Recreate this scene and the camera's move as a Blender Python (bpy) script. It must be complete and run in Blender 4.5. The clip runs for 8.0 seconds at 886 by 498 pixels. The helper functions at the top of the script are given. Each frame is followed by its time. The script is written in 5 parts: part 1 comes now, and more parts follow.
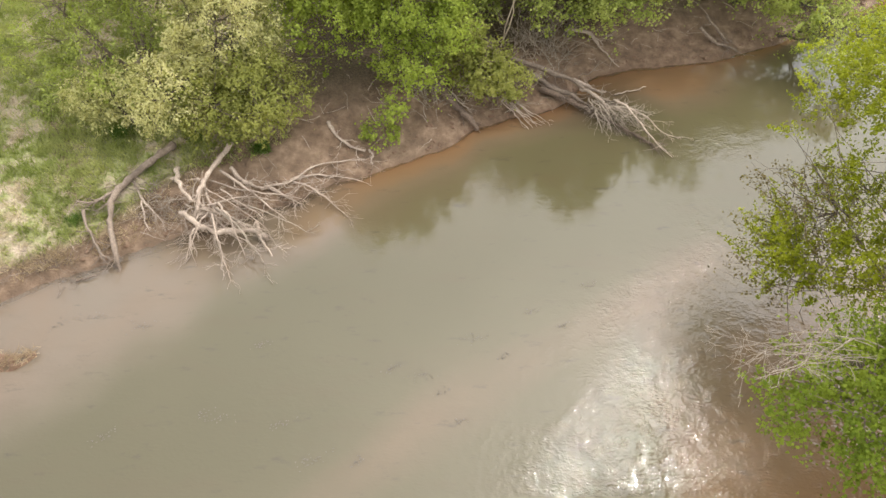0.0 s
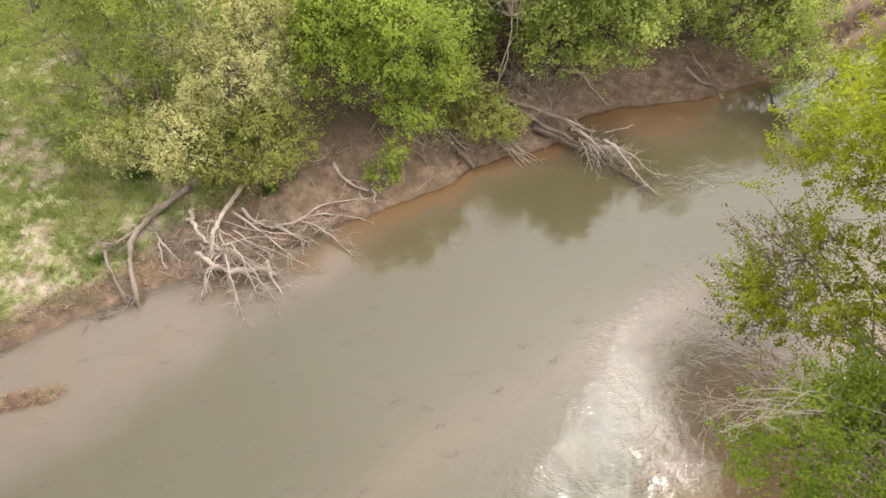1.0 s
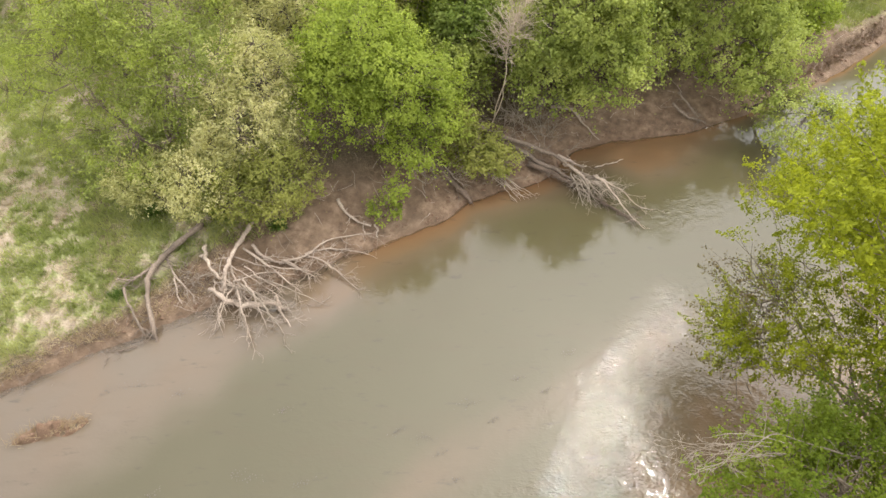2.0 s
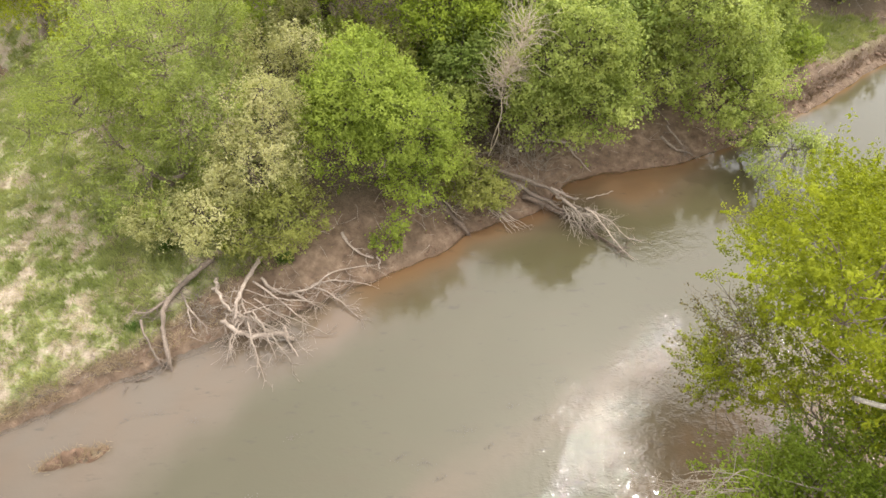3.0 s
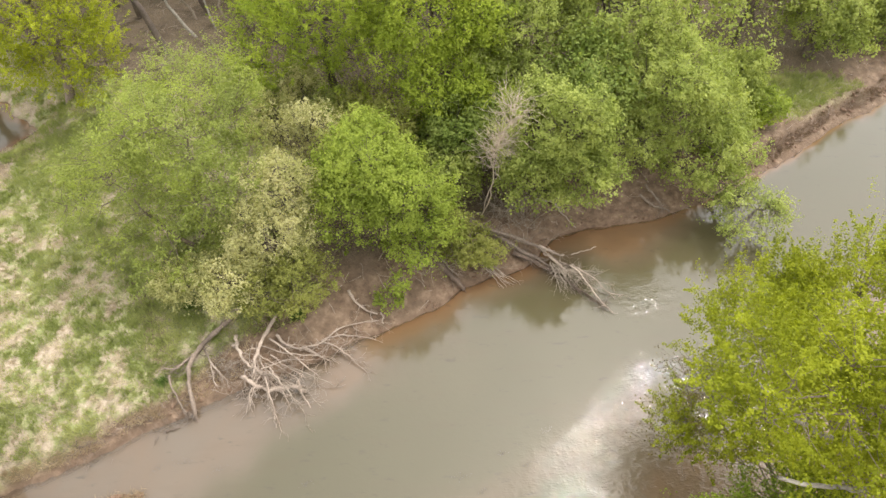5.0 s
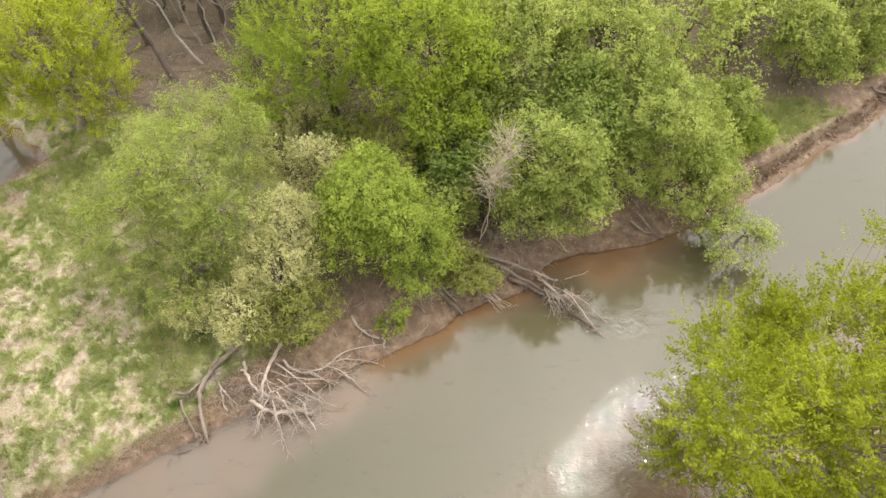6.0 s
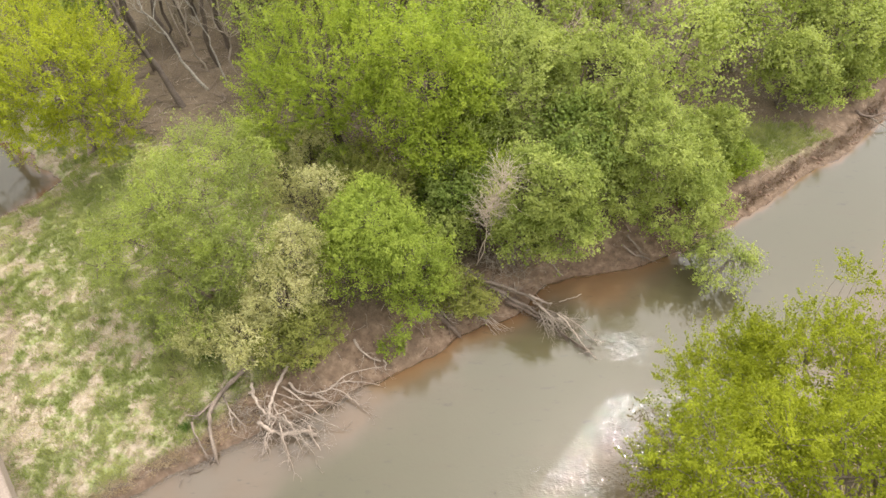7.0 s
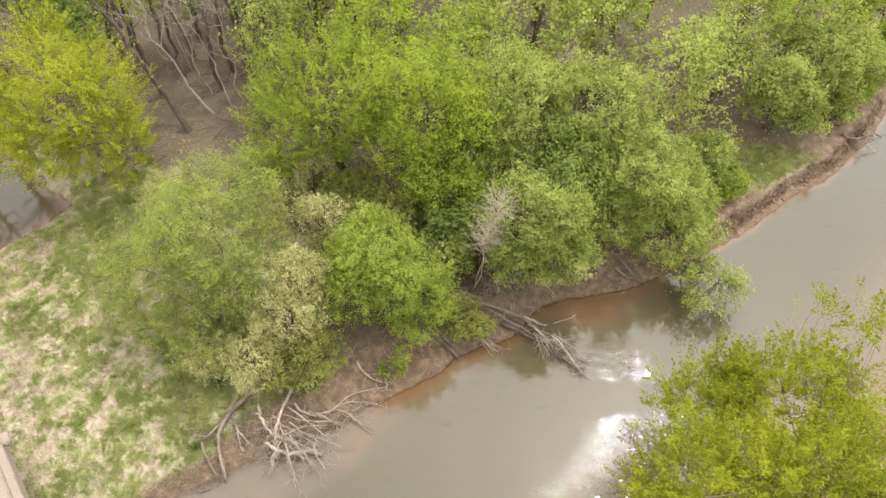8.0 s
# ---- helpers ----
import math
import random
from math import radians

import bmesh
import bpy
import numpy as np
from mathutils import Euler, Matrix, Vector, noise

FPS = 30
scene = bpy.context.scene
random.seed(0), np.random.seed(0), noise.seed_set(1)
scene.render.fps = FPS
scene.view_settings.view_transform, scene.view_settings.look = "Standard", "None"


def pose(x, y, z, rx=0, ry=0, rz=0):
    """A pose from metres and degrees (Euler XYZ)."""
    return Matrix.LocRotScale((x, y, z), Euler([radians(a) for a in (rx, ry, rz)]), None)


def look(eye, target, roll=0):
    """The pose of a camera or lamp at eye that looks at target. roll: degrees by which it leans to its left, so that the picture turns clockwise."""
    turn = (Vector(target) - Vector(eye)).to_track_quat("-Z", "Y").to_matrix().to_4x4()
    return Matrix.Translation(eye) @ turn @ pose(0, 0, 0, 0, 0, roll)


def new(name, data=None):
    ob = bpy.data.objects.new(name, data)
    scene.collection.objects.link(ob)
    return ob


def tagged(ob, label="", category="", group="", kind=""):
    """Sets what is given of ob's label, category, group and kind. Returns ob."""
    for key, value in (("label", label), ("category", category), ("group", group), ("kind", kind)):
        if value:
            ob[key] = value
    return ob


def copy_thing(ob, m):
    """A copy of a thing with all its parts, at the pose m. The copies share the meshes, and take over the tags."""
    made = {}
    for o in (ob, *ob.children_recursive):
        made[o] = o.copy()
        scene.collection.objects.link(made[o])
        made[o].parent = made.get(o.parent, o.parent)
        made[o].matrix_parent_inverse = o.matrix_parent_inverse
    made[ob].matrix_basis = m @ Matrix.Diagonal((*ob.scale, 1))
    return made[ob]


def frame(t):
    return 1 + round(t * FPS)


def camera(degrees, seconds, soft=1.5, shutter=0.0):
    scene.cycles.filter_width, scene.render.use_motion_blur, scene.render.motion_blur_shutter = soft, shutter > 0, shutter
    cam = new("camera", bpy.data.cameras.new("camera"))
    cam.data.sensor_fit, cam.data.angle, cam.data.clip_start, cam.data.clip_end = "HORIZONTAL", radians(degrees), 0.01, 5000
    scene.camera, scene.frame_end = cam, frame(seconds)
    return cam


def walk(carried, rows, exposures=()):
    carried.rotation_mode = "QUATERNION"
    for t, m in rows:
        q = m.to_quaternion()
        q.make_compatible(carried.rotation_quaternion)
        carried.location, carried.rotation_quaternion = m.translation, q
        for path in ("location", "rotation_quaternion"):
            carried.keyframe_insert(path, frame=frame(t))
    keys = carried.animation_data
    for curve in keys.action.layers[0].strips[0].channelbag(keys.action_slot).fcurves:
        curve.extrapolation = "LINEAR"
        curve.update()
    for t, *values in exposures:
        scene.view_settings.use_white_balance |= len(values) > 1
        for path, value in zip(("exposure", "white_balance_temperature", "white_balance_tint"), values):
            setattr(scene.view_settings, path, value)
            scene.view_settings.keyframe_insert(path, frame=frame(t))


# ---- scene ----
# A drone that rises straight up beside a river, looking down at the far bank.
cam = camera(66.0, 8.0, soft=1.5)
# seconds, x, y, z, pitch, roll, yaw
ROWS = [
    (0.0, 0.000, 0.000, 13.289, -49.78, -0.28, -0.00),
    (0.5, -0.003, 0.003, 14.064, -49.77, -0.28, -0.08),
    (1.0, -0.006, 0.009, 14.841, -49.77, -0.28, -0.16),
    (1.5, -0.008, 0.016, 15.618, -49.77, -0.28, -0.24),
    (2.0, -0.009, 0.026, 16.395, -49.77, -0.28, -0.32),
    (2.5, -0.010, 0.038, 17.174, -49.77, -0.28, -0.39),
    (3.0, -0.009, 0.053, 17.953, -49.77, -0.27, -0.46),
    (3.5, -0.008, 0.069, 18.733, -49.77, -0.27, -0.54),
    (4.0, -0.006, 0.088, 19.513, -49.77, -0.27, -0.61),
    (4.5, -0.004, 0.110, 20.295, -49.77, -0.27, -0.68),
    (5.0, -0.001, 0.133, 21.077, -49.77, -0.27, -0.74),
    (5.5, 0.003, 0.158, 21.860, -49.77, -0.27, -0.81),
    (6.0, 0.008, 0.186, 22.643, -49.77, -0.26, -0.87),
    (6.5, 0.013, 0.216, 23.427, -49.78, -0.26, -0.93),
    (7.0, 0.019, 0.249, 24.212, -49.78, -0.26, -1.00),
    (7.5, 0.026, 0.283, 24.998, -49.78, -0.26, -1.05),
    (8.0, 0.034, 0.320, 25.785, -49.79, -0.26, -1.11),
]
walk(cam, [(t, pose(x, y, z, 90 + pitch, 0, yaw) @ pose(0, 0, 0, 0, 0, -roll)) for t, x, y, z, pitch, roll, yaw in ROWS])

# ---- light: a high, hazy sun ahead to the right, thin bright cloud ----
SUN = Vector((0.275, 0.345, 0.895)).normalized()
world = bpy.data.worlds.new("sky")
scene.world = world
world.use_nodes = True
wn, wl = world.node_tree.nodes, world.node_tree.links
sky = wn.new("ShaderNodeTexSky")
sky.sky_type, sky.sun_disc = "NISHITA", False
sky.sun_elevation = math.asin(SUN.z)
sky.sun_rotation = math.atan2(SUN.x, SUN.y)
sky.dust_density, sky.air_density, sky.ozone_density = 1.0, 1.2, 1.0
grey = wn.new("ShaderNodeRGBToBW")
veil = wn.new("ShaderNodeMix")
veil.data_type, veil.inputs[0].default_value = "RGBA", 0.8
wl.new(sky.outputs[0], grey.inputs[0])
wl.new(sky.outputs[0], veil.inputs[6])
warm = wn.new("ShaderNodeMix")
warm.data_type, warm.blend_type, warm.inputs[0].default_value = "RGBA", "MULTIPLY", 1.0
warm.inputs[7].default_value = (1.79, 1.69, 1.545, 1)
even = wn.new("ShaderNodeMath")
even.operation, even.inputs[1].default_value = "POWER", 0.6
wl.new(grey.outputs[0], even.inputs[0])
wl.new(even.outputs[0], warm.inputs[6])
wl.new(warm.outputs[2], veil.inputs[7])
# thin cloud: brighter round the sun, with soft uneven streaks
way = wn.new("ShaderNodeTexCoord")
toward = wn.new("ShaderNodeVectorMath")
toward.operation, toward.inputs[1].default_value = "DOT_PRODUCT", SUN
wl.new(way.outputs["Generated"], toward.inputs[0])
lift = [wn.new("ShaderNodeMath") for _ in range(3)]
lift[0].operation, lift[0].inputs[1].default_value = "MAXIMUM", 0.0
lift[1].operation, lift[1].inputs[1].default_value = "POWER", 2.0
lift[2].operation, lift[2].inputs[1].default_value, lift[2].inputs[2].default_value = "MULTIPLY_ADD", 0.35, 0.8
wl.new(toward.outputs["Value"], lift[0].inputs[0])
wl.new(lift[0].outputs[0], lift[1].inputs[0])
wl.new(lift[1].outputs[0], lift[2].inputs[0])
cloud = wn.new("ShaderNodeTexNoise")
cloud.inputs["Scale"].default_value, cloud.inputs["Detail"].default_value = 3.2, 5.0
wl.new(way.outputs["Generated"], cloud.inputs["Vector"])
streak = wn.new("ShaderNodeValToRGB")
streak.color_ramp.elements[0].position, streak.color_ramp.elements[0].color = 0.36, (0.9, 0.9, 0.91, 1)
streak.color_ramp.elements[1].position, streak.color_ramp.elements[1].color = 0.66, (1.12, 1.1, 1.06, 1)
wl.new(cloud.outputs["Fac"], streak.inputs[0])
layer_ = [wn.new("ShaderNodeMix") for _ in range(2)]
for q in layer_:
    q.data_type, q.blend_type, q.inputs[0].default_value = "RGBA", "MULTIPLY", 1.0
wl.new(veil.outputs[2], layer_[0].inputs[6])
wl.new(lift[2].outputs[0], layer_[0].inputs[7])
wl.new(layer_[0].outputs[2], layer_[1].inputs[6])
wl.new(streak.outputs[0], layer_[1].inputs[7])
wl.new(layer_[1].outputs[2], wn["Background"].inputs[0])
wn["Background"].inputs[1].default_value = 0.15
sun = new("sun", bpy.data.lights.new("sun", "SUN"))
sun.data.energy, sun.data.angle, sun.data.color = 0.24, radians(1.0), (1.0, 0.985, 0.96)
sun.matrix_world = look(tuple(SUN * 60), (0, 0, 0))
scene.view_settings.exposure = 2.69


# ---- small tools ----
def lattice(ix, iy, seed):
    h = np.sin(ix * 127.1 + iy * 311.7 + seed * 74.7) * 43758.5453
    return h - np.floor(h)


def value(x, y, seed=0):
    ix, iy = np.floor(x), np.floor(y)
    fx, fy = x - ix, y - iy
    fx, fy = fx * fx * (3 - 2 * fx), fy * fy * (3 - 2 * fy)
    a = lattice(ix, iy, seed) * (1 - fx) + lattice(ix + 1, iy, seed) * fx
    b = lattice(ix, iy + 1, seed) * (1 - fx) + lattice(ix + 1, iy + 1, seed) * fx
    return a * (1 - fy) + b * fy


def fbm(x, y, size, seed=0, octaves=4):
    """Layered noise, about -0.5 to 0.5; size: metres of the largest lumps."""
    total, amp, norm = 0.0, 1.0, 0.0
    for k in range(octaves):
        f = 2.0 ** k / size
        total = total + amp * (value(x * f + 17.3 * k, y * f - 9.1 * k, seed + k) - 0.5)
        norm, amp = norm + amp, amp * 0.55
    return total / norm * 1.6


def along(line, x, y):
    """Signed distance to a line of points; plus on its left side."""
    if np.size(x) < 3000:
        pts = np.asarray(line, float)
        ax, ay = pts[:-1, 0, None], pts[:-1, 1, None]
        dx, dy = np.diff(pts[:, 0])[:, None], np.diff(pts[:, 1])[:, None]
        fx, fy = np.ravel(x)[None], np.ravel(y)[None]
        t = np.clip(((fx - ax) * dx + (fy - ay) * dy) / (dx * dx + dy * dy), 0, 1)
        d = np.hypot(fx - ax - t * dx, fy - ay - t * dy)
        k = np.argmin(d, axis=0)
        j = np.arange(d.shape[1])
        side = np.where((dx * (fy - ay) - dy * (fx - ax))[k, j] >= 0, 1.0, -1.0)
        return (d[k, j] * side).reshape(np.shape(x))
    best, sign = np.full(np.shape(x), 1e9), np.ones(np.shape(x))
    for (ax, ay), (bx, by) in zip(line, line[1:]):
        dx, dy = bx - ax, by - ay
        t = np.clip(((x - ax) * dx + (y - ay) * dy) / (dx * dx + dy * dy), 0, 1)
        qx, qy = x - ax - t * dx, y - ay - t * dy
        d = np.hypot(qx, qy)
        side = np.where(dx * (y - ay) - dy * (x - ax) >= 0, 1.0, -1.0)
        closer = d < best - 1e-9
        sign = np.where(closer, side, sign)
        best = np.where(closer, d, best)
    return best * sign


def smooth(a, b, x):
    t = np.clip((x - a) / (b - a), 0, 1)
    return t * t * (3 - 2 * t)


def mesh_of(name, verts, faces):
    """A mesh from arrays of points and of equal-sided faces."""
    verts, faces = np.asarray(verts, dtype=np.float32), np.asarray(faces, dtype=np.int32)
    n, k = faces.shape
    me = bpy.data.meshes.new(name)
    me.vertices.add(len(verts))
    me.vertices.foreach_set("co", verts.ravel())
    me.loops.add(n * k)
    me.loops.foreach_set("vertex_index", faces.ravel())
    me.polygons.add(n)
    me.polygons.foreach_set("loop_start", np.arange(0, n * k, k, dtype=np.int32))
    me.update(calc_edges=True)
    return me


def smooth_faces(me):
    me.polygons.foreach_set("use_smooth", np.ones(len(me.polygons), dtype=bool))
    return me


def part(name, me, material, parent, label=""):
    """Links a mesh as one part of a thing."""
    ob = new(name, me)
    if material is not None:
        me.materials.append(material)
    ob.parent = parent
    return tagged(ob, label)


def thing(name, place, label, category, group=""):
    ob = new(name)
    ob.location = place
    ob.empty_display_size = 0.3
    return tagged(ob, label, category, group)


# ---- materials ----
def material(name):
    m = bpy.data.materials.new(name)
    m.use_nodes = True
    return m, m.node_tree.nodes, m.node_tree.links, m.node_tree.nodes["Principled BSDF"]


def noise_tex(n, l, size, detail=4.0, rough=0.6, coords="Object"):
    """A noise texture with lumps of about that many metres."""
    tc = n.new("ShaderNodeTexCoord")
    tex = n.new("ShaderNodeTexNoise")
    tex.inputs["Scale"].default_value = 1.0 / size
    tex.inputs["Detail"].default_value = detail
    tex.inputs["Roughness"].default_value = rough
    l.new(tc.outputs[coords], tex.inputs["Vector"])
    return tex.outputs["Fac"]


def ramp(n, l, fac, *stops):
    r = n.new("ShaderNodeValToRGB")
    while len(r.color_ramp.elements) < len(stops):
        r.color_ramp.elements.new(0.5)
    for e, (at, c) in zip(r.color_ramp.elements, stops):
        e.position, e.color = at, (*c, 1) if len(c) == 3 else c
    l.new(fac, r.inputs[0])
    return r.outputs[0]


def mixed(n, l, fac, a, b, blend="MIX"):
    m = n.new("ShaderNodeMix")
    m.data_type, m.blend_type = "RGBA", blend
    for sock, v in ((m.inputs[0], fac), (m.inputs[6], a), (m.inputs[7], b)):
        if isinstance(v, (int, float)):
            sock.default_value = v
        elif isinstance(v, tuple):
            sock.default_value = (*v, 1)
        else:
            l.new(v, sock)
    return m.outputs[2]


def bumped(n, l, bsdf, height, strength, distance):
    b = n.new("ShaderNodeBump")
    b.inputs["Strength"].default_value, b.inputs["Distance"].default_value = strength, distance
    l.new(height, b.inputs["Height"])
    l.new(b.outputs[0], bsdf.inputs["Normal"])
    return b


def attribute(n, name):
    a = n.new("ShaderNodeAttribute")
    a.attribute_name = name
    return a.outputs["Fac"]


def leaf_material(name, dark, light, pale=None):
    """Thin leaves that let some of the light through; each one has its own shade."""
    m, n, l, bsdf = material(name)
    geo = n.new("ShaderNodeNewGeometry")
    big = noise_tex(n, l, 1.3, 2.0)
    col = mixed(n, l, geo.outputs["Random Per Island"], dark, light)
    top = pale or tuple(min(1, c * 1.35) for c in light)
    col = mixed(n, l, ramp(n, l, big, (0.42, (0, 0, 0)), (0.68, (0.75, 0.75, 0.75))), col, top)
    bsdf.inputs["Roughness"].default_value = 0.5
    bsdf.inputs["Specular IOR Level"].default_value = 0.1
    l.new(col, bsdf.inputs["Base Color"])
    tr = n.new("ShaderNodeBsdfTranslucent")
    l.new(mixed(n, l, 1.0, col, (1.0, 1.0, 0.55), "MULTIPLY"), tr.inputs[0])
    mix = n.new("ShaderNodeMixShader")
    mix.inputs[0].default_value = 0.52
    l.new(bsdf.outputs[0], mix.inputs[1])
    l.new(tr.outputs[0], mix.inputs[2])
    l.new(mix.outputs[0], n["Material Output"].inputs[0])
    return m


def wood_material(name, dark, light, grain=0.05, rough=0.85):
    m, n, l, bsdf = material(name)
    fine, big = noise_tex(n, l, grain, 6.0, 0.7), noise_tex(n, l, 0.6, 3.0)
    col = ramp(n, l, fine, (0.3, dark), (0.68, light))
    col = mixed(n, l, ramp(n, l, big, (0.4, (0, 0, 0)), (0.7, (0.6, 0.6, 0.6))), col, tuple(c * 0.6 for c in dark))
    l.new(col, bsdf.inputs["Base Color"])
    bsdf.inputs["Roughness"].default_value = rough
    bumped(n, l, bsdf, fine, 0.6, 0.01)
    return m


WILLOW = leaf_material("willow_leaves", (0.18, 0.218, 0.057), (0.35, 0.395, 0.119), (0.44, 0.51, 0.104))
BLOND = leaf_material("silvery_willow_leaves", (0.31, 0.32, 0.12), (0.52, 0.5, 0.23), (0.65, 0.6, 0.32))
OLIVE = leaf_material("olive_leaves", (0.18, 0.2, 0.05), (0.32, 0.33, 0.09), (0.4, 0.4, 0.12))
BRIGHT = leaf_material("box_elder_leaves", (0.17, 0.225, 0.036), (0.33, 0.4, 0.068), (0.435, 0.505, 0.1))
MAPLE = leaf_material("spring_maple_leaves", (0.16, 0.186, 0.013), (0.285, 0.32, 0.021), (0.4, 0.43, 0.034))
GOLD = leaf_material("yellow_maple_leaves", (0.22, 0.255, 0.02), (0.375, 0.415, 0.034), (0.475, 0.505, 0.05))
FRESH = leaf_material("fresh_maple_leaves", (0.182, 0.242, 0.03), (0.33, 0.402, 0.05), (0.424, 0.49, 0.07))
PALE = leaf_material("pale_green_leaves", (0.184, 0.227, 0.0525), (0.362, 0.421, 0.105), (0.508, 0.551, 0.168))
# Leaf greens darkened so that they hold the shade below the near maple.
SHADELEAF = leaf_material("shade_darkened_low_leaves", (0.1, 0.145, 0.015), (0.19, 0.25, 0.03), (0.29, 0.35, 0.045))
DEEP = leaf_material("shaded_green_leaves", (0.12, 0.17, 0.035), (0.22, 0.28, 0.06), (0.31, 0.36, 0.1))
BARK = wood_material("bark", (0.05, 0.038, 0.028), (0.16, 0.12, 0.09))
PALEBARK = wood_material("pale_bark", (0.15, 0.125, 0.095), (0.44, 0.4, 0.335), 0.1)
DRIFT = wood_material("weathered_wood", (0.23, 0.17, 0.125), (0.52, 0.43, 0.345), 0.04)
GREYWOOD = wood_material("grey_brown_wood", (0.10, 0.073, 0.053), (0.29, 0.225, 0.17), 0.05)
TAN = wood_material("tan_twigs", (0.33, 0.25, 0.175), (0.56, 0.45, 0.335), 0.05)
DARKDRIFT = wood_material("wet_driftwood", (0.07, 0.05, 0.035), (0.20, 0.14, 0.10), 0.05)
PLUME = wood_material("pale_tan_twigs", (0.42, 0.34, 0.245), (0.64, 0.53, 0.4), 0.05)
TWIG = wood_material("grey_twigs", (0.20, 0.16, 0.12), (0.42, 0.35, 0.27), 0.05)


def ground_material():
    m, n, l, bsdf = material("bank_soil_and_grass")
    fine, mid, big = noise_tex(n, l, 0.06, 5.0, 0.7), noise_tex(n, l, 0.35, 5.0, 0.65), noise_tex(n, l, 2.2, 3.0)
    mud = ramp(n, l, mid, (0.28, (0.07, 0.042, 0.024)), (0.5, (0.165, 0.106, 0.064)), (0.62, (0.24, 0.162, 0.105)), (0.8, (0.36, 0.265, 0.185)))
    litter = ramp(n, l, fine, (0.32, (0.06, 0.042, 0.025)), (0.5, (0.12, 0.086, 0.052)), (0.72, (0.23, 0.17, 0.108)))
    straw = ramp(n, l, fine, (0.25, (0.28, 0.22, 0.145)), (0.52, (0.43, 0.35, 0.255)), (0.78, (0.56, 0.47, 0.36)))
    green = ramp(n, l, fine, (0.25, (0.15, 0.172, 0.052)), (0.55, (0.275, 0.295, 0.112)), (0.8, (0.43, 0.42, 0.22)))
    lush = n.new("ShaderNodeMath")
    lush.operation = "ADD"
    l.new(attribute(n, "lush"), lush.inputs[0])
    jitter = n.new("ShaderNodeMath")
    jitter.operation, jitter.inputs[1].default_value = "MULTIPLY_ADD", 1.9
    jitter.inputs[2].default_value = -0.95
    l.new(mid, jitter.inputs[0])
    l.new(jitter.outputs[0], lush.inputs[1])
    turf = mixed(n, l, ramp(n, l, lush.outputs[0], (0.28, (0, 0, 0)), (0.72, (1, 1, 1))), straw, green)
    col = mixed(n, l, attribute(n, "bare"), turf, mud)
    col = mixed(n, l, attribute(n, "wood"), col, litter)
    # Wet soil at the waterline; the same brown paints the bend scarp's shading.
    col = mixed(n, l, ramp(n, l, attribute(n, "wet_scarp_shade"), (0.0, (0, 0, 0)), (1.0, (0.7, 0.7, 0.7))), col, (0.10, 0.062, 0.038))
    col = mixed(n, l, ramp(n, l, big, (0.35, (0, 0, 0)), (0.75, (0.3, 0.3, 0.3))), col, (0.20, 0.15, 0.10))
    l.new(col, bsdf.inputs["Base Color"])
    bsdf.inputs["Roughness"].default_value = 0.9
    bumped(n, l, bsdf, mixed(n, l, 0.4, mid, fine), 1.0, 0.15)
    return m


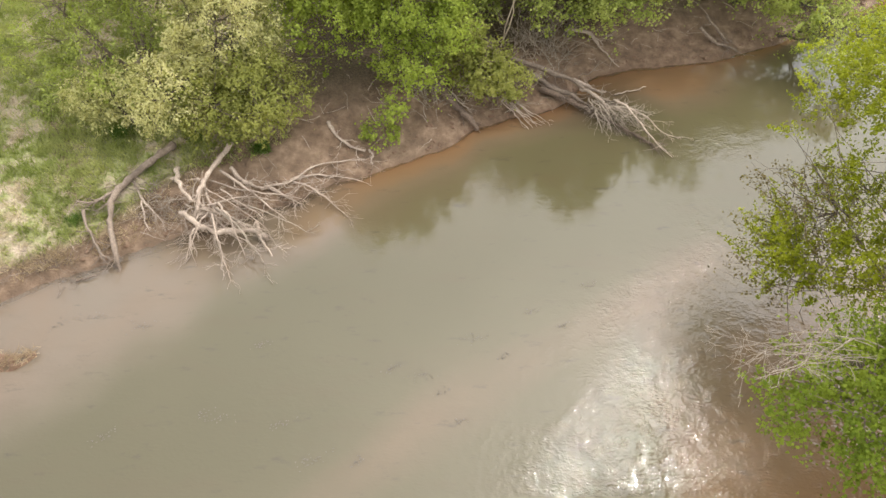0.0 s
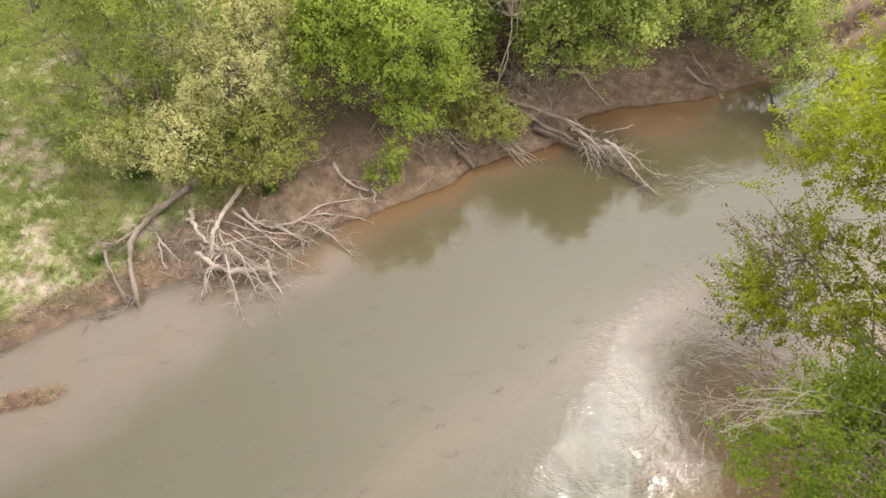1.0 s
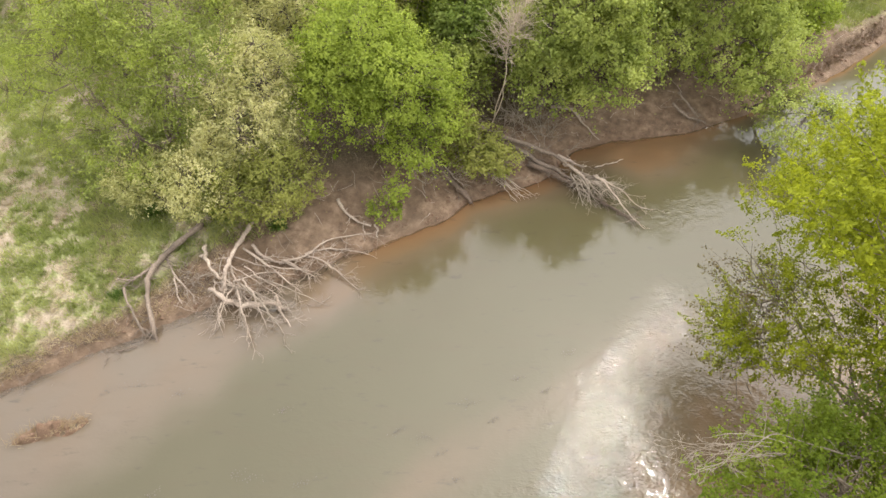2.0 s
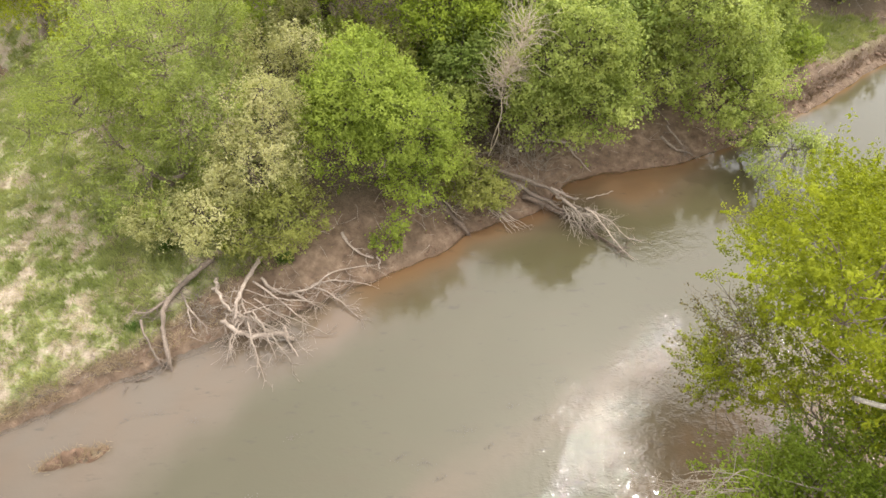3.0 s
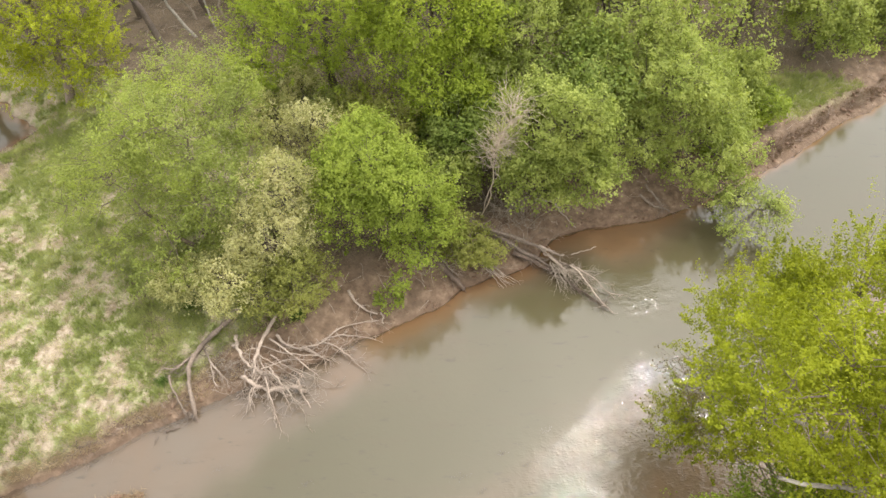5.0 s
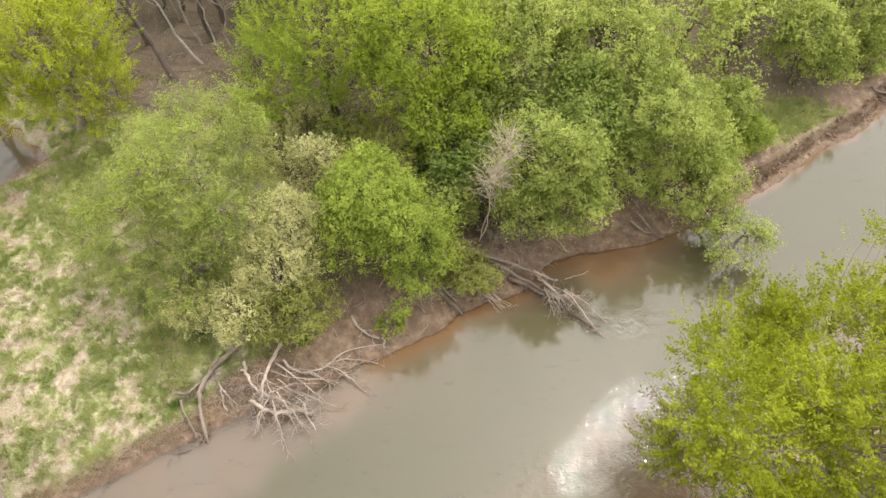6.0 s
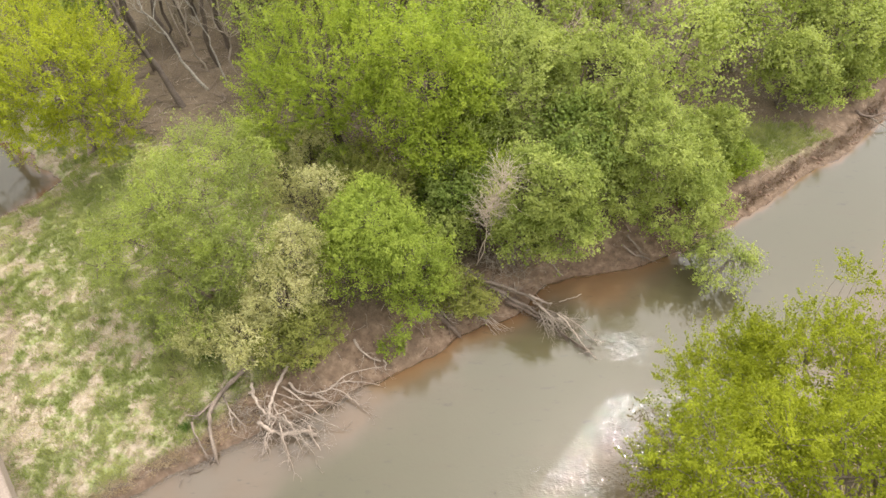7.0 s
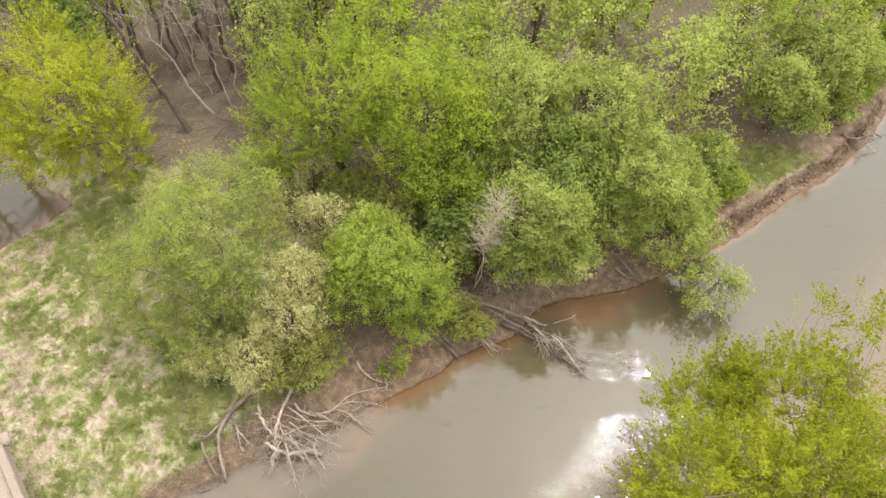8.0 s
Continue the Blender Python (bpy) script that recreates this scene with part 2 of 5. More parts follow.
def water_material():
    """Silty river water: the bed shows where it is shallow; small ripples break the sky's light."""
    m, n, l, bsdf = material("silty_water")
    tc = n.new("ShaderNodeTexCoord")
    cloud = noise_tex(n, l, 2.6, 4.0)
    depth = n.new("ShaderNodeMath")
    depth.operation = "ADD"
    l.new(attribute(n, "depth"), depth.inputs[0])
    j = n.new("ShaderNodeMath")
    j.operation, j.inputs[1].default_value, j.inputs[2].default_value = "MULTIPLY_ADD", 0.2, -0.1
    l.new(cloud, j.inputs[0])
    l.new(j.outputs[0], depth.inputs[1])
    col = ramp(n, l, depth.outputs[0], (0.0, (0.125, 0.067, 0.032)), (0.08, (0.14, 0.082, 0.041)), (0.16, (0.13, 0.083, 0.045)), (0.24, (0.108, 0.078, 0.047)), (0.34, (0.09, 0.07, 0.04)), (0.5, (0.076, 0.065, 0.034)), (0.8, (0.07, 0.061, 0.031)))
    col = mixed(n, l, attribute(n, "silt"), col, (0.12, 0.094, 0.066))
    flow = n.new("ShaderNodeMapping")
    flow.inputs["Rotation"].default_value, flow.inputs["Scale"].default_value = (0, 0, -0.48), (0.55, 1.7, 1.0)
    l.new(tc.outputs["Object"], flow.inputs["Vector"])
    for size, lo, hi, amount, tint in ((0.5, 0.6, 0.72, 0.6, (0.04, 0.033, 0.024)), (1.6, 0.5, 0.75, 0.25, (0.075, 0.05, 0.028))):
        tex = n.new("ShaderNodeTexNoise")
        tex.inputs["Scale"].default_value, tex.inputs["Detail"].default_value, tex.inputs["Roughness"].default_value = 1 / size, 6.0, 0.65
        l.new(flow.outputs[0], tex.inputs["Vector"])
        col = mixed(n, l, ramp(n, l, tex.outputs["Fac"], (lo, (0, 0, 0)), (hi, (amount,) * 3)), col, tint)
    l.new(col, bsdf.inputs["Base Color"])
    bsdf.inputs["IOR"].default_value = 1.34
    bsdf.inputs["Roughness"].default_value = 0.02
    bsdf.inputs["Specular IOR Level"].default_value = 0.8
    l.new(ramp(n, l, attribute(n, "depth"), (0.0, (0.35, 0.35, 0.35)), (0.05, (1, 1, 1))), bsdf.inputs["Alpha"])
    st = n.new("ShaderNodeMapping")
    st.inputs["Rotation"].default_value = (0, 0, 0.5)
    st.inputs["Scale"].default_value = (1.0, 2.2, 1.0)
    l.new(tc.outputs["Object"], st.inputs["Vector"])
    heights = []
    for size, amount in ((0.12, 0.0115), (0.045, 0.0026)):
        tex = n.new("ShaderNodeTexNoise")
        tex.inputs["Scale"].default_value, tex.inputs["Detail"].default_value = 1 / size, 1.0
        l.new(st.outputs[0], tex.inputs["Vector"])
        k = n.new("ShaderNodeMath")
        k.operation, k.inputs[1].default_value = "MULTIPLY", amount
        l.new(tex.outputs["Fac"], k.inputs[0])
        heights.append(k.outputs[0])
    s = n.new("ShaderNodeMath")
    s.operation = "ADD"
    l.new(heights[0], s.inputs[0])
    l.new(heights[1], s.inputs[1])
    patch = n.new("ShaderNodeMath")
    patch.operation = "MULTIPLY"
    l.new(s.outputs[0], patch.inputs[0])
    l.new(ramp(n, l, noise_tex(n, l, 0.3, 3.0), (0.38, (0.2, 0.2, 0.2)), (0.66, (2.1, 2.1, 2.1))), patch.inputs[1])
    r = n.new("ShaderNodeMath")
    r.operation = "MULTIPLY"
    l.new(patch.outputs[0], r.inputs[0])
    l.new(attribute(n, "ripple"), r.inputs[1])
    bumped(n, l, bsdf, r.outputs[0], 1.0, 1.0)
    return m


# ---- the land: one sheet that holds the river bed, both banks and the side pool ----
FAR = [(-400, -300), (-60, -28), (-24, 0), (-15.5, 6.9), (-13.4, 8.1), (-12, 8.75), (-10.5, 9.5), (-9.48, 10.18), (-8.3, 10.85), (-7.04, 11.5),
       (-5.6, 12.1), (-4.2, 12.8), (-2.88, 13.64), (-1.34, 14.39), (-0.05, 15.03), (0.96, 15.86), (2.71, 16.6), (3.9, 17.4), (4.7, 18.4),
       (5.86, 18.9), (7.81, 19.3), (9.5, 19.7), (11.5, 20.6), (13.8, 21.85), (16.2, 23.3), (18.97, 25.4), (21.25, 26.64), (23.1, 28.2),
       (25.3, 30.3), (27, 32.2), (36, 44), (70, 95), (400, 560)]
NEAR = [(-400, -330), (-60, -44), (-22, -12), (-8, -3.2), (0, 0.3), (5, 1.9), (9.2, 3.9), (13, 6.8), (17, 9.8), (23, 14.4), (32, 23), (48, 41), (80, 86), (400, 500)]
POOL = [(-18.9, 25.5), (-19.5, 24.1), (-21.4, 22.3), (-26, 19), (-33, 17), (-38, 22), (-30, 29), (-22.5, 28.4), (-18.9, 25.5)]
BAR = [(-8, 0.6), (-4.5, 3.2), (-2.1, 5.0), (-0.5, 6.4), (0.9, 7.3), (2.6, 8.3), (4.5, 9.5), (7, 11.4)]
SHELF = [(-60, -36), (-30, -8), (-14, 2.5), (-9.2, 6.2), (-8.4, 7.3), (-6.9, 8.5), (-5.9, 9.8), (-4.4, 10.6), (-3.2, 11.1), (-1.6, 12.6), (0.5, 14.8)]
GUST = [(0.0, 2.0), (0.9, 4.2), (1.6, 6.0), (2.7, 7.8), (4.1, 9.8), (5.8, 12.2), (7.2, 14.6)]


TRAILS = ([(-11.15, 15.6), (-10.3, 14.0), (-9.4, 12.4)], [(-19.6, 19.5), (-18.8, 21.0), (-17.55, 22.75)], [(-17.2, 14.0), (-16.9, 15.6), (-18.2, 17.9)])


def land(x, y):
    """Height of the ground or the river bed."""
    x, y = np.asarray(x, dtype=float), np.asarray(y, dtype=float)
    wob = fbm(x, y, 1.1, 3) * 0.25
    df, dn = along(FAR, x, y) + wob, -along(NEAR, x, y) + wob
    dp = -along(POOL, x, y) + wob * 2
    rough = fbm(x, y, 1.6, 11, 5)
    db = df * (1 + 1.1 * smooth(10.5, 14, x))
    bank = np.interp(db, [0, 0.12, 0.5, 1.0, 1.7, 2.6, 5, 12, 40], [0, 0.09, 0.22, 0.42, 0.68, 0.86, 1.0, 1.25, 1.8])
    cut = df + fbm(x, y, 0.8, 67, 3) * 0.35 * smooth(0.1, 0.5, df)
    scarp = np.interp(cut, [0, 0.35, 0.5, 0.72, 0.95, 3, 12, 40], [0, 0.1, 0.2, 0.62, 0.74, 0.92, 1.25, 1.8])
    bank = bank + (scarp - bank) * smooth(11.5, 14, x)
    bank = bank + rough * np.interp(df, [0, 0.5, 1.5, 6], [0.02, 0.14, 0.24, 0.22]) + fbm(x, y, 0.45, 61, 3) * np.interp(df, [0, 0.3, 2.5, 4], [0.01, 0.14, 0.13, 0.05]) * (1 + 0.2 * smooth(10.5, 14, x))
    other = np.interp(dn, [0, 0.3, 1.2, 3, 30], [0, 0.15, 0.7, 1.1, 2.0]) + rough * np.interp(dn, [0, 1], [0.02, 0.2])
    inside = np.minimum(-df, -dn)
    bar = np.abs(along(BAR, x, y))
    shelf = smooth(-0.9, 0.9, along(SHELF, x, y) + fbm(x, y, 1.5, 29, 3) * 0.6) * smooth(-1.0, -4.0, x)
    cove = np.exp(-(((x - 7.2) / 2.0) ** 2 + ((y - 18.1) / 1.4) ** 2))
    depth = np.interp(-df, [0, 0.5, 1.5, 4], [0, 0.16, 0.45, 0.85])
    depth = depth + 0.35 * smooth(10.5, 12.5, x) * smooth(0.0, 0.35, -df)
    depth = np.minimum(depth, np.interp(-dn, [0, 2, 5, 8], [0, 0.1, 0.26, 0.85]) + 0.9 * smooth(5, 3, x))
    depth = np.minimum(depth, np.interp(-dn, [0, 0.5, 1.5, 4], [0, 0.16, 0.45, 0.85]))
    depth = depth * (1 - 0.62 * np.exp(-(bar / 1.1) ** 2)) * (1 - 0.76 * shelf) * (1 - 0.8 * cove) + 0.02
    depth = depth * (1 + 0.5 * fbm(x, y, 3.0, 23, 3))
    z = np.where(df > 0, bank, np.where(dn > 0, other, -depth))
    pool = np.interp(dp, [-2.2, -0.6, 0, 0.8], [1, 0.55, 0, -0.45])
    return np.where(dp > -2.2, np.where(dp > 0, pool, z * np.clip(-dp / 2.2, 0, 1)), z), df, dn, inside, dp


def axis(lo, hi, step, far):
    mid = list(np.arange(lo, hi + step / 2, step))
    out, d = [], step
    p = hi
    while p < far:
        d *= 1.35
        p += d
        out.append(p)
    low, d, p = [], step, lo
    while p > -far:
        d *= 1.35
        p -= d
        low.append(p)
    return np.array(low[::-1] + mid + out)


def sheet(xs, ys, height):
    gx, gy = np.meshgrid(xs, ys)
    v = np.stack([gx.ravel(), gy.ravel(), np.asarray(height).ravel() + 0 * gx.ravel()], 1)
    i = np.arange(len(xs) * len(ys)).reshape(len(ys), len(xs))
    f = np.stack([i[:-1, :-1], i[:-1, 1:], i[1:, 1:], i[1:, :-1]], -1).reshape(-1, 4)
    return v, f


def layer(me, name, values):
    a = me.attributes.new(name, "FLOAT", "POINT")
    a.data.foreach_set("value", np.asarray(values, dtype=np.float32).ravel())


def turf_amount(x, y, df):
    """How green the meadow is: lush towards the shade of the trees, patchy and strawy in the open."""
    shade = np.exp(-(((x + 9.0) / 3.6) ** 2 + ((y - 15.0) / 3.2) ** 2))
    rim = np.exp(-(((x + 15.5) / 3.5) ** 2 + ((y - 22.0) / 3.0) ** 2))
    return 0.45 + fbm(x, y, 0.45, 41, 5) * 0.85 + fbm(x, y, 3.0, 43, 2) * 0.3 + 0.3 * shade + 0.1 * np.exp(-(((x + 11.2) / 2.8) ** 2 + ((y - 12.2) / 1.7) ** 2)) + 0.22 * rim - 0.08 * smooth(0.9, 0.0, np.abs(df - 1.2))


xs, ys = axis(-26, 31, 0.2, 3000), axis(3, 36, 0.2, 3000)
gx, gy = np.meshgrid(xs, ys)
gz, gdf, gdn, gin, gdp = land(gx, gy)
v, f = sheet(xs, ys, gz.ravel())
me = smooth_faces(mesh_of("ground", v, f))
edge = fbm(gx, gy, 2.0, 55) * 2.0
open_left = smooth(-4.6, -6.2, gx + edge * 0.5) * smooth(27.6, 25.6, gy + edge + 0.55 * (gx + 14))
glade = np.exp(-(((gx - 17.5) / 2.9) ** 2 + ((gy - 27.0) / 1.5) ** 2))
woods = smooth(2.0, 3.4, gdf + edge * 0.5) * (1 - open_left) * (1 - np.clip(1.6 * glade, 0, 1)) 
rim_w = np.interp(gx, [-16, -10, -8.3, -6, 12], [0.1, 0.2, 0.9, 1.6, 1.3])
bare = 1 - smooth(rim_w, rim_w + 0.7, gdf * (1 + 0.9 * smooth(11, 14, gx)) + edge * 0.45)
bare = np.where(gdn > 0, 0.5, bare)
bare = np.maximum(bare, smooth(-5.5, -4.0, gx) * (1 - smooth(0.15, 0.4, glade)))
woods = np.where(gdn > 0, 0.6, woods)
worn = sum(np.exp(-(along(q, gx, gy) / (0.28 + 0.3 * (fbm(gx, gy, 0.7, 81) + 0.3))) ** 2) for q in TRAILS)
bare = np.maximum(bare, 0.75 * np.clip(worn, 0, 1) * (gdf > 1))
layer(me, "lush", turf_amount(gx, gy, gdf) + 0.4 * glade)
layer(me, "bare", np.clip(np.maximum(bare, (0.3 + 0.65 * smooth(1.5, 1.0, gdf) - 0.45 * glade) * smooth(8, 11, gx)), 0, 1))
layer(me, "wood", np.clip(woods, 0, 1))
# Waterline wetness, plus the bend scarp's shading and root darkness painted as colour.
layer(me, "wet_scarp_shade", np.clip(smooth(0.07, 0.0, gz) + 0.75 * smooth(0.14, 0.24, gz) * smooth(0.75, 0.6, gz) * smooth(11, 14, gx) * (gdf < 1.3), 0, 1))
ground = tagged(new("ground", me), "brown muddy river bank with patchy straw and green grass", "ground", kind="structure")
me.materials.append(ground_material())

wx, wy = axis(-26, 31, 0.35, 3000), axis(2, 36, 0.35, 3000)
hx, hy = np.meshgrid(wx, wy)
hz, hdf, hdn, hin, hdp = land(hx, hy)
v, f = sheet(wx, wy, 0.0)
me = smooth_faces(mesh_of("water", v, f))
layer(me, "depth", np.clip(-hz, 0, 2))
shoal = smooth(-1.0, 1.0, along(SHELF, hx, hy) + fbm(hx, hy, 1.5, 29, 3) * 0.8) * smooth(-1.6, -4.0, hx) * (hdp < -2)
layer(me, "silt", np.clip(shoal * (0.85 + 0.5 * fbm(hx, hy, 1.2, 33)), 0, 1))
riffle = np.exp(-(((hx - 8.0) / 1.6) ** 2 + ((hy - 15.4) / 0.8) ** 2))
gust = smooth(-1.2, 2.0, -along(GUST, hx, hy) + fbm(hx, hy, 1.2, 73, 3) * 1.4) * smooth(14.0, 11.5, hy) * (1 + 0.5 * fbm(hx, hy, 0.9, 75, 3))
layer(me, "ripple", np.clip(0.07 + 0.7 * riffle + 0.8 * gust + 0.1 * fbm(hx, hy, 3.0, 71), 0.035, 2))
water = tagged(new("water", me), "silty tan river water with soft ripples and sun glints", "river", kind="structure")
me.materials.append(water_material())


def on_land(x, y):
    return float(land(np.array([x]), np.array([y]))[0][0])


# ---- trees ----
def tube_arrays(points, radii, sides=6):
    """Rings along a bent line: points and four-sided faces."""
    pts, rad = np.asarray(points, float), np.asarray(radii, float)
    k = len(pts)
    tan = np.gradient(pts, axis=0)
    tan /= np.linalg.norm(tan, axis=1)[:, None] + 1e-9
    ref = np.where(np.abs(tan[:, 2:3]) < 0.9, np.array([[0, 0, 1.0]]), np.array([[1.0, 0, 0]]))
    a = np.cross(tan, ref)
    a /= np.linalg.norm(a, axis=1)[:, None] + 1e-9
    b = np.cross(tan, a)
    ang = np.arange(sides) / sides * 2 * math.pi
    ring = np.cos(ang)[None, :, None] * a[:, None] + np.sin(ang)[None, :, None] * b[:, None]
    v = (pts[:, None] + ring * rad[:, None, None]).reshape(-1, 3)
    i = np.arange(k * sides).reshape(k, sides)
    j = np.roll(i, -1, axis=1)
    f = np.stack([i[:-1], i[1:], j[1:], j[:-1]], -1).reshape(-1, 4)
    return v, f


class Wood:
    """Gathers bent, tapered tubes for one mesh."""

    def __init__(self):
        self.v, self.f, self.n = [], [], 0

    def add(self, points, radii, sides=6):
        v, f = tube_arrays(points, radii, sides)
        self.v.append(v)
        self.f.append(f + self.n)
        self.n += len(v)

    def mesh(self, name):
        return smooth_faces(mesh_of(name, np.concatenate(self.v), np.concatenate(self.f)))


def bent(rng, a, b, steps, wobble, sag=0.0):
    """A line from a to b that wanders a little."""
    a, b = np.asarray(a, float), np.asarray(b, float)
    t = np.linspace(0, 1, steps)[:, None]
    p = a + (b - a) * t
    size = np.linalg.norm(b - a)
    n = np.cumsum(rng.normal(0, 1, (steps, 3)), axis=0)
    n -= n[:1] + (n[-1:] - n[:1]) * t
    p = p + n * wobble * size / steps
    p[:, 2] -= (4 * t * (1 - t))[:, 0] * sag * size
    return p


def leaf_mesh(rng, pos, grow, normal, size, slim=0.75):
    """One bent, four-cornered leaf at each place."""
    n = len(pos)
    nrm = normal / (np.linalg.norm(normal, axis=1)[:, None] + 1e-9)
    t = grow + rng.normal(0, 0.7, (n, 3))
    t -= (t * nrm).sum(1)[:, None] * nrm
    t /= np.linalg.norm(t, axis=1)[:, None] + 1e-9
    s = np.cross(nrm, t)
    ln = (size * rng.uniform(0.65, 1.25, n))[:, None]
    w = ln * slim * 0.5
    lift = nrm * ln * 0.14
    v = np.stack([pos - t * ln * 0.5, pos + s * w + lift, pos + t * ln * 0.5 - lift * 0.6, pos - s * w + lift], 1).reshape(-1, 3)
    f = np.arange(4 * n).reshape(n, 4)
    return v, f


def crown(rng, lobes, sprays, leaves, size, reach, up, slim, hollow=0.5, under=-0.55, fuzz=0.32):
    """Sprays of leaves in the outer shell of a few overlapping lobes. Returns the leaves and the sprays' feet."""
    lobes = main = np.asarray(lobes, float)
    kids = []
    for q in main:
        for _ in range(int(np.clip(5.0 * q[3] * q[5], 6, 44))):
            e = rng.normal(0, 1, 3)
            e /= np.linalg.norm(e)
            if e[2] < -0.5:
                e[2] *= -0.5
            rr = np.mean(q[3:]) * rng.uniform(0.17, 0.36)
            kids.append((*(q[:3] + e * q[3:] * rng.uniform(0.55, 1.0)), rr * 1.1, rr * 1.1, rr * rng.uniform(0.75, 1.2)))
    lobes = np.concatenate([np.array(kids), main * np.array([1, 1, 1, 0.93, 0.93, 0.93])])
    area = (lobes[:, 3] * lobes[:, 4] + lobes[:, 4] * lobes[:, 5] + lobes[:, 3] * lobes[:, 5])
    pick = rng.choice(len(lobes), size=sprays * 2, p=area / area.sum())
    d = rng.normal(0, 1, (sprays * 2, 3))
    d /= np.linalg.norm(d, axis=1)[:, None]
    keep = (d[:, 2] > under) | (rng.random(sprays * 2) < 0.25)
    d, pick = d[keep], pick[keep]
    c, r = lobes[pick, :3], lobes[pick, 3:]
    ph = rng.uniform(0, 6.28, 6)
    lump = 1 + 0.11 * np.sin(d[:, 0] * 6 + ph[0] + pick) * np.sin(d[:, 1] * 5 + ph[1]) + 0.12 * np.sin(d[:, 2] * 7 + d[:, 0] * 4 + ph[2] + 2 * pick)
    lump += 0.07 * np.sin(d[:, 0] * 13 + ph[3]) * np.sin(d[:, 1] * 12 + d[:, 2] * 9 + ph[4])
    shell = 1 - hollow * rng.random(len(d)) ** 1.7
    p = c + d * r * (lump * shell)[:, None]
    deep = np.zeros(len(p), bool)
    for q in main:
        deep |= (((p - q[:3]) / (q[3:] * 0.5)) ** 2).sum(1) < 1
    p, d = p[~deep][:sprays], d[~deep][:sprays]
    n = len(p)
    near = np.argmin(np.stack([(((p - q[:3]) / q[3:]) ** 2).sum(1) for q in main]), axis=0)
    out = (p - main[near, :3]) / main[near, 3:]
    d = d * 0.6 + out * 0.6
    d /= np.linalg.norm(d, axis=1)[:, None] + 1e-9
    g = d * np.array([0.8, 0.8, 0.5]) + np.array([0, 0, up]) + rng.normal(0, 0.35, (n, 3))
    g /= np.linalg.norm(g, axis=1)[:, None]
    ln = reach * rng.uniform(0.5, 1.25, n) * np.where(rng.random(n) < 0.1, 1.9, 1.0)
    g = np.where((ln > reach * 1.3)[:, None], g + np.array([0, 0, up * 1.2]), g)
    g /= np.linalg.norm(g, axis=1)[:, None]
    k = np.repeat(np.arange(n), rng.poisson(leaves, n).clip(4))
    s = rng.random(len(k)) ** 0.8
    off = rng.normal(0, 1, (len(k), 3)) * (fuzz * ln[k] * (1.15 - s))[:, None]
    pos = p[k] + g[k] * (ln[k] * (s - 0.25))[:, None] + off
    nrm = rng.normal(0, 0.6, (len(k), 3)) + d[k] * 0.45 + np.array([0, 0, 0.75])
    v, f = leaf_mesh(rng, pos, g[k], nrm, size, slim)
    return v, f, p, g, ln


def tree(name, label, foot, lobes, leaf_mat, bark, seed, sprays=700, leaves=24, size=0.11, reach=0.7, up=0.5, slim=0.75, trunk=0.14,
         stems=1, spread=0.0, group="riverside trees", hollow=0.5, twigs=0.4, limbs=None, limb_r=0.34, under=-0.55, lean=(0, 0), fuzz=0.32):
    """A tree: trunk (or several stems) with limbs to its sprays, and a crown of single leaves. lobes: x, y, z, rx, ry, rz from the foot."""
    rng = np.random.default_rng(seed)
    top = thing(name, (foot[0], foot[1], on_land(foot[0], foot[1]) - 0.08), label, "tree", group)
    v, f, p, g, ln = crown(rng, lobes, sprays, leaves, size, reach, up, slim, hollow, under, fuzz)
    lb = np.asarray(lobes, float)
    peak = lb[np.argmax(lb[:, 3] * lb[:, 4] * lb[:, 5] + 0.2 * lb[:, 2])]
    wood = Wood()
    nodes = []
    for k in range(stems):
        a = rng.uniform(0, 6.28)
        start = np.array([math.cos(a), math.sin(a), 0]) * (0.22 * (stems > 1))
        goal = lb[k % len(lb)] if stems > 1 else peak
        end = np.array([goal[0] + lean[0] + rng.normal(0, 0.2), goal[1] + lean[1] + rng.normal(0, 0.2), goal[2] + goal[5] * 0.3])
        line = bent(rng, start, end, 9, 0.25)
        r = trunk * (1 if stems == 1 else 0.62)
        wood.add(line, np.linspace(r * 1.25, r * 0.18, 9), 8)
        nodes.append(line[2:])
    nodes = np.concatenate(nodes)
    n_limbs = limbs or max(8, len(p) // 45)
    idx = rng.choice(len(p), size=min(n_limbs, len(p)), replace=False)
    more = []
    for i in idx:
        lower = nodes[nodes[:, 2] < p[i][2] + 0.1]
        pool_ = lower if len(lower) else nodes
        q = pool_[np.argmin(((pool_ - p[i]) ** 2).sum(1) + rng.random(len(pool_)))]
        line = bent(rng, q, q + (p[i] - q) * 0.86, 6, 0.35, 0.06)
        wood.add(line, np.linspace(trunk * limb_r, trunk * 0.05, 6), 5)
        more.append(line[1:])
    nodes = np.concatenate([nodes] + more)
    for i in range(len(p)):
        if rng.random() < twigs:
            q = nodes[np.argmin(((nodes - p[i]) ** 2).sum(1))]
            wood.add(bent(rng, q, p[i] + g[i] * ln[i] * 0.3, 4, 0.25), np.linspace(0.013, 0.004, 4), 3)
    part("trunk", wood.mesh("trunk"), bark, top)
    part("crown", mesh_of("crown", v, f), leaf_mat, top)
    return top


def world_lobes(foot, *rows):
    z = on_land(*foot)
    return [(r[0] - foot[0], r[1] - foot[1], r[2] - z, r[3], r[4], r[5]) for r in rows]


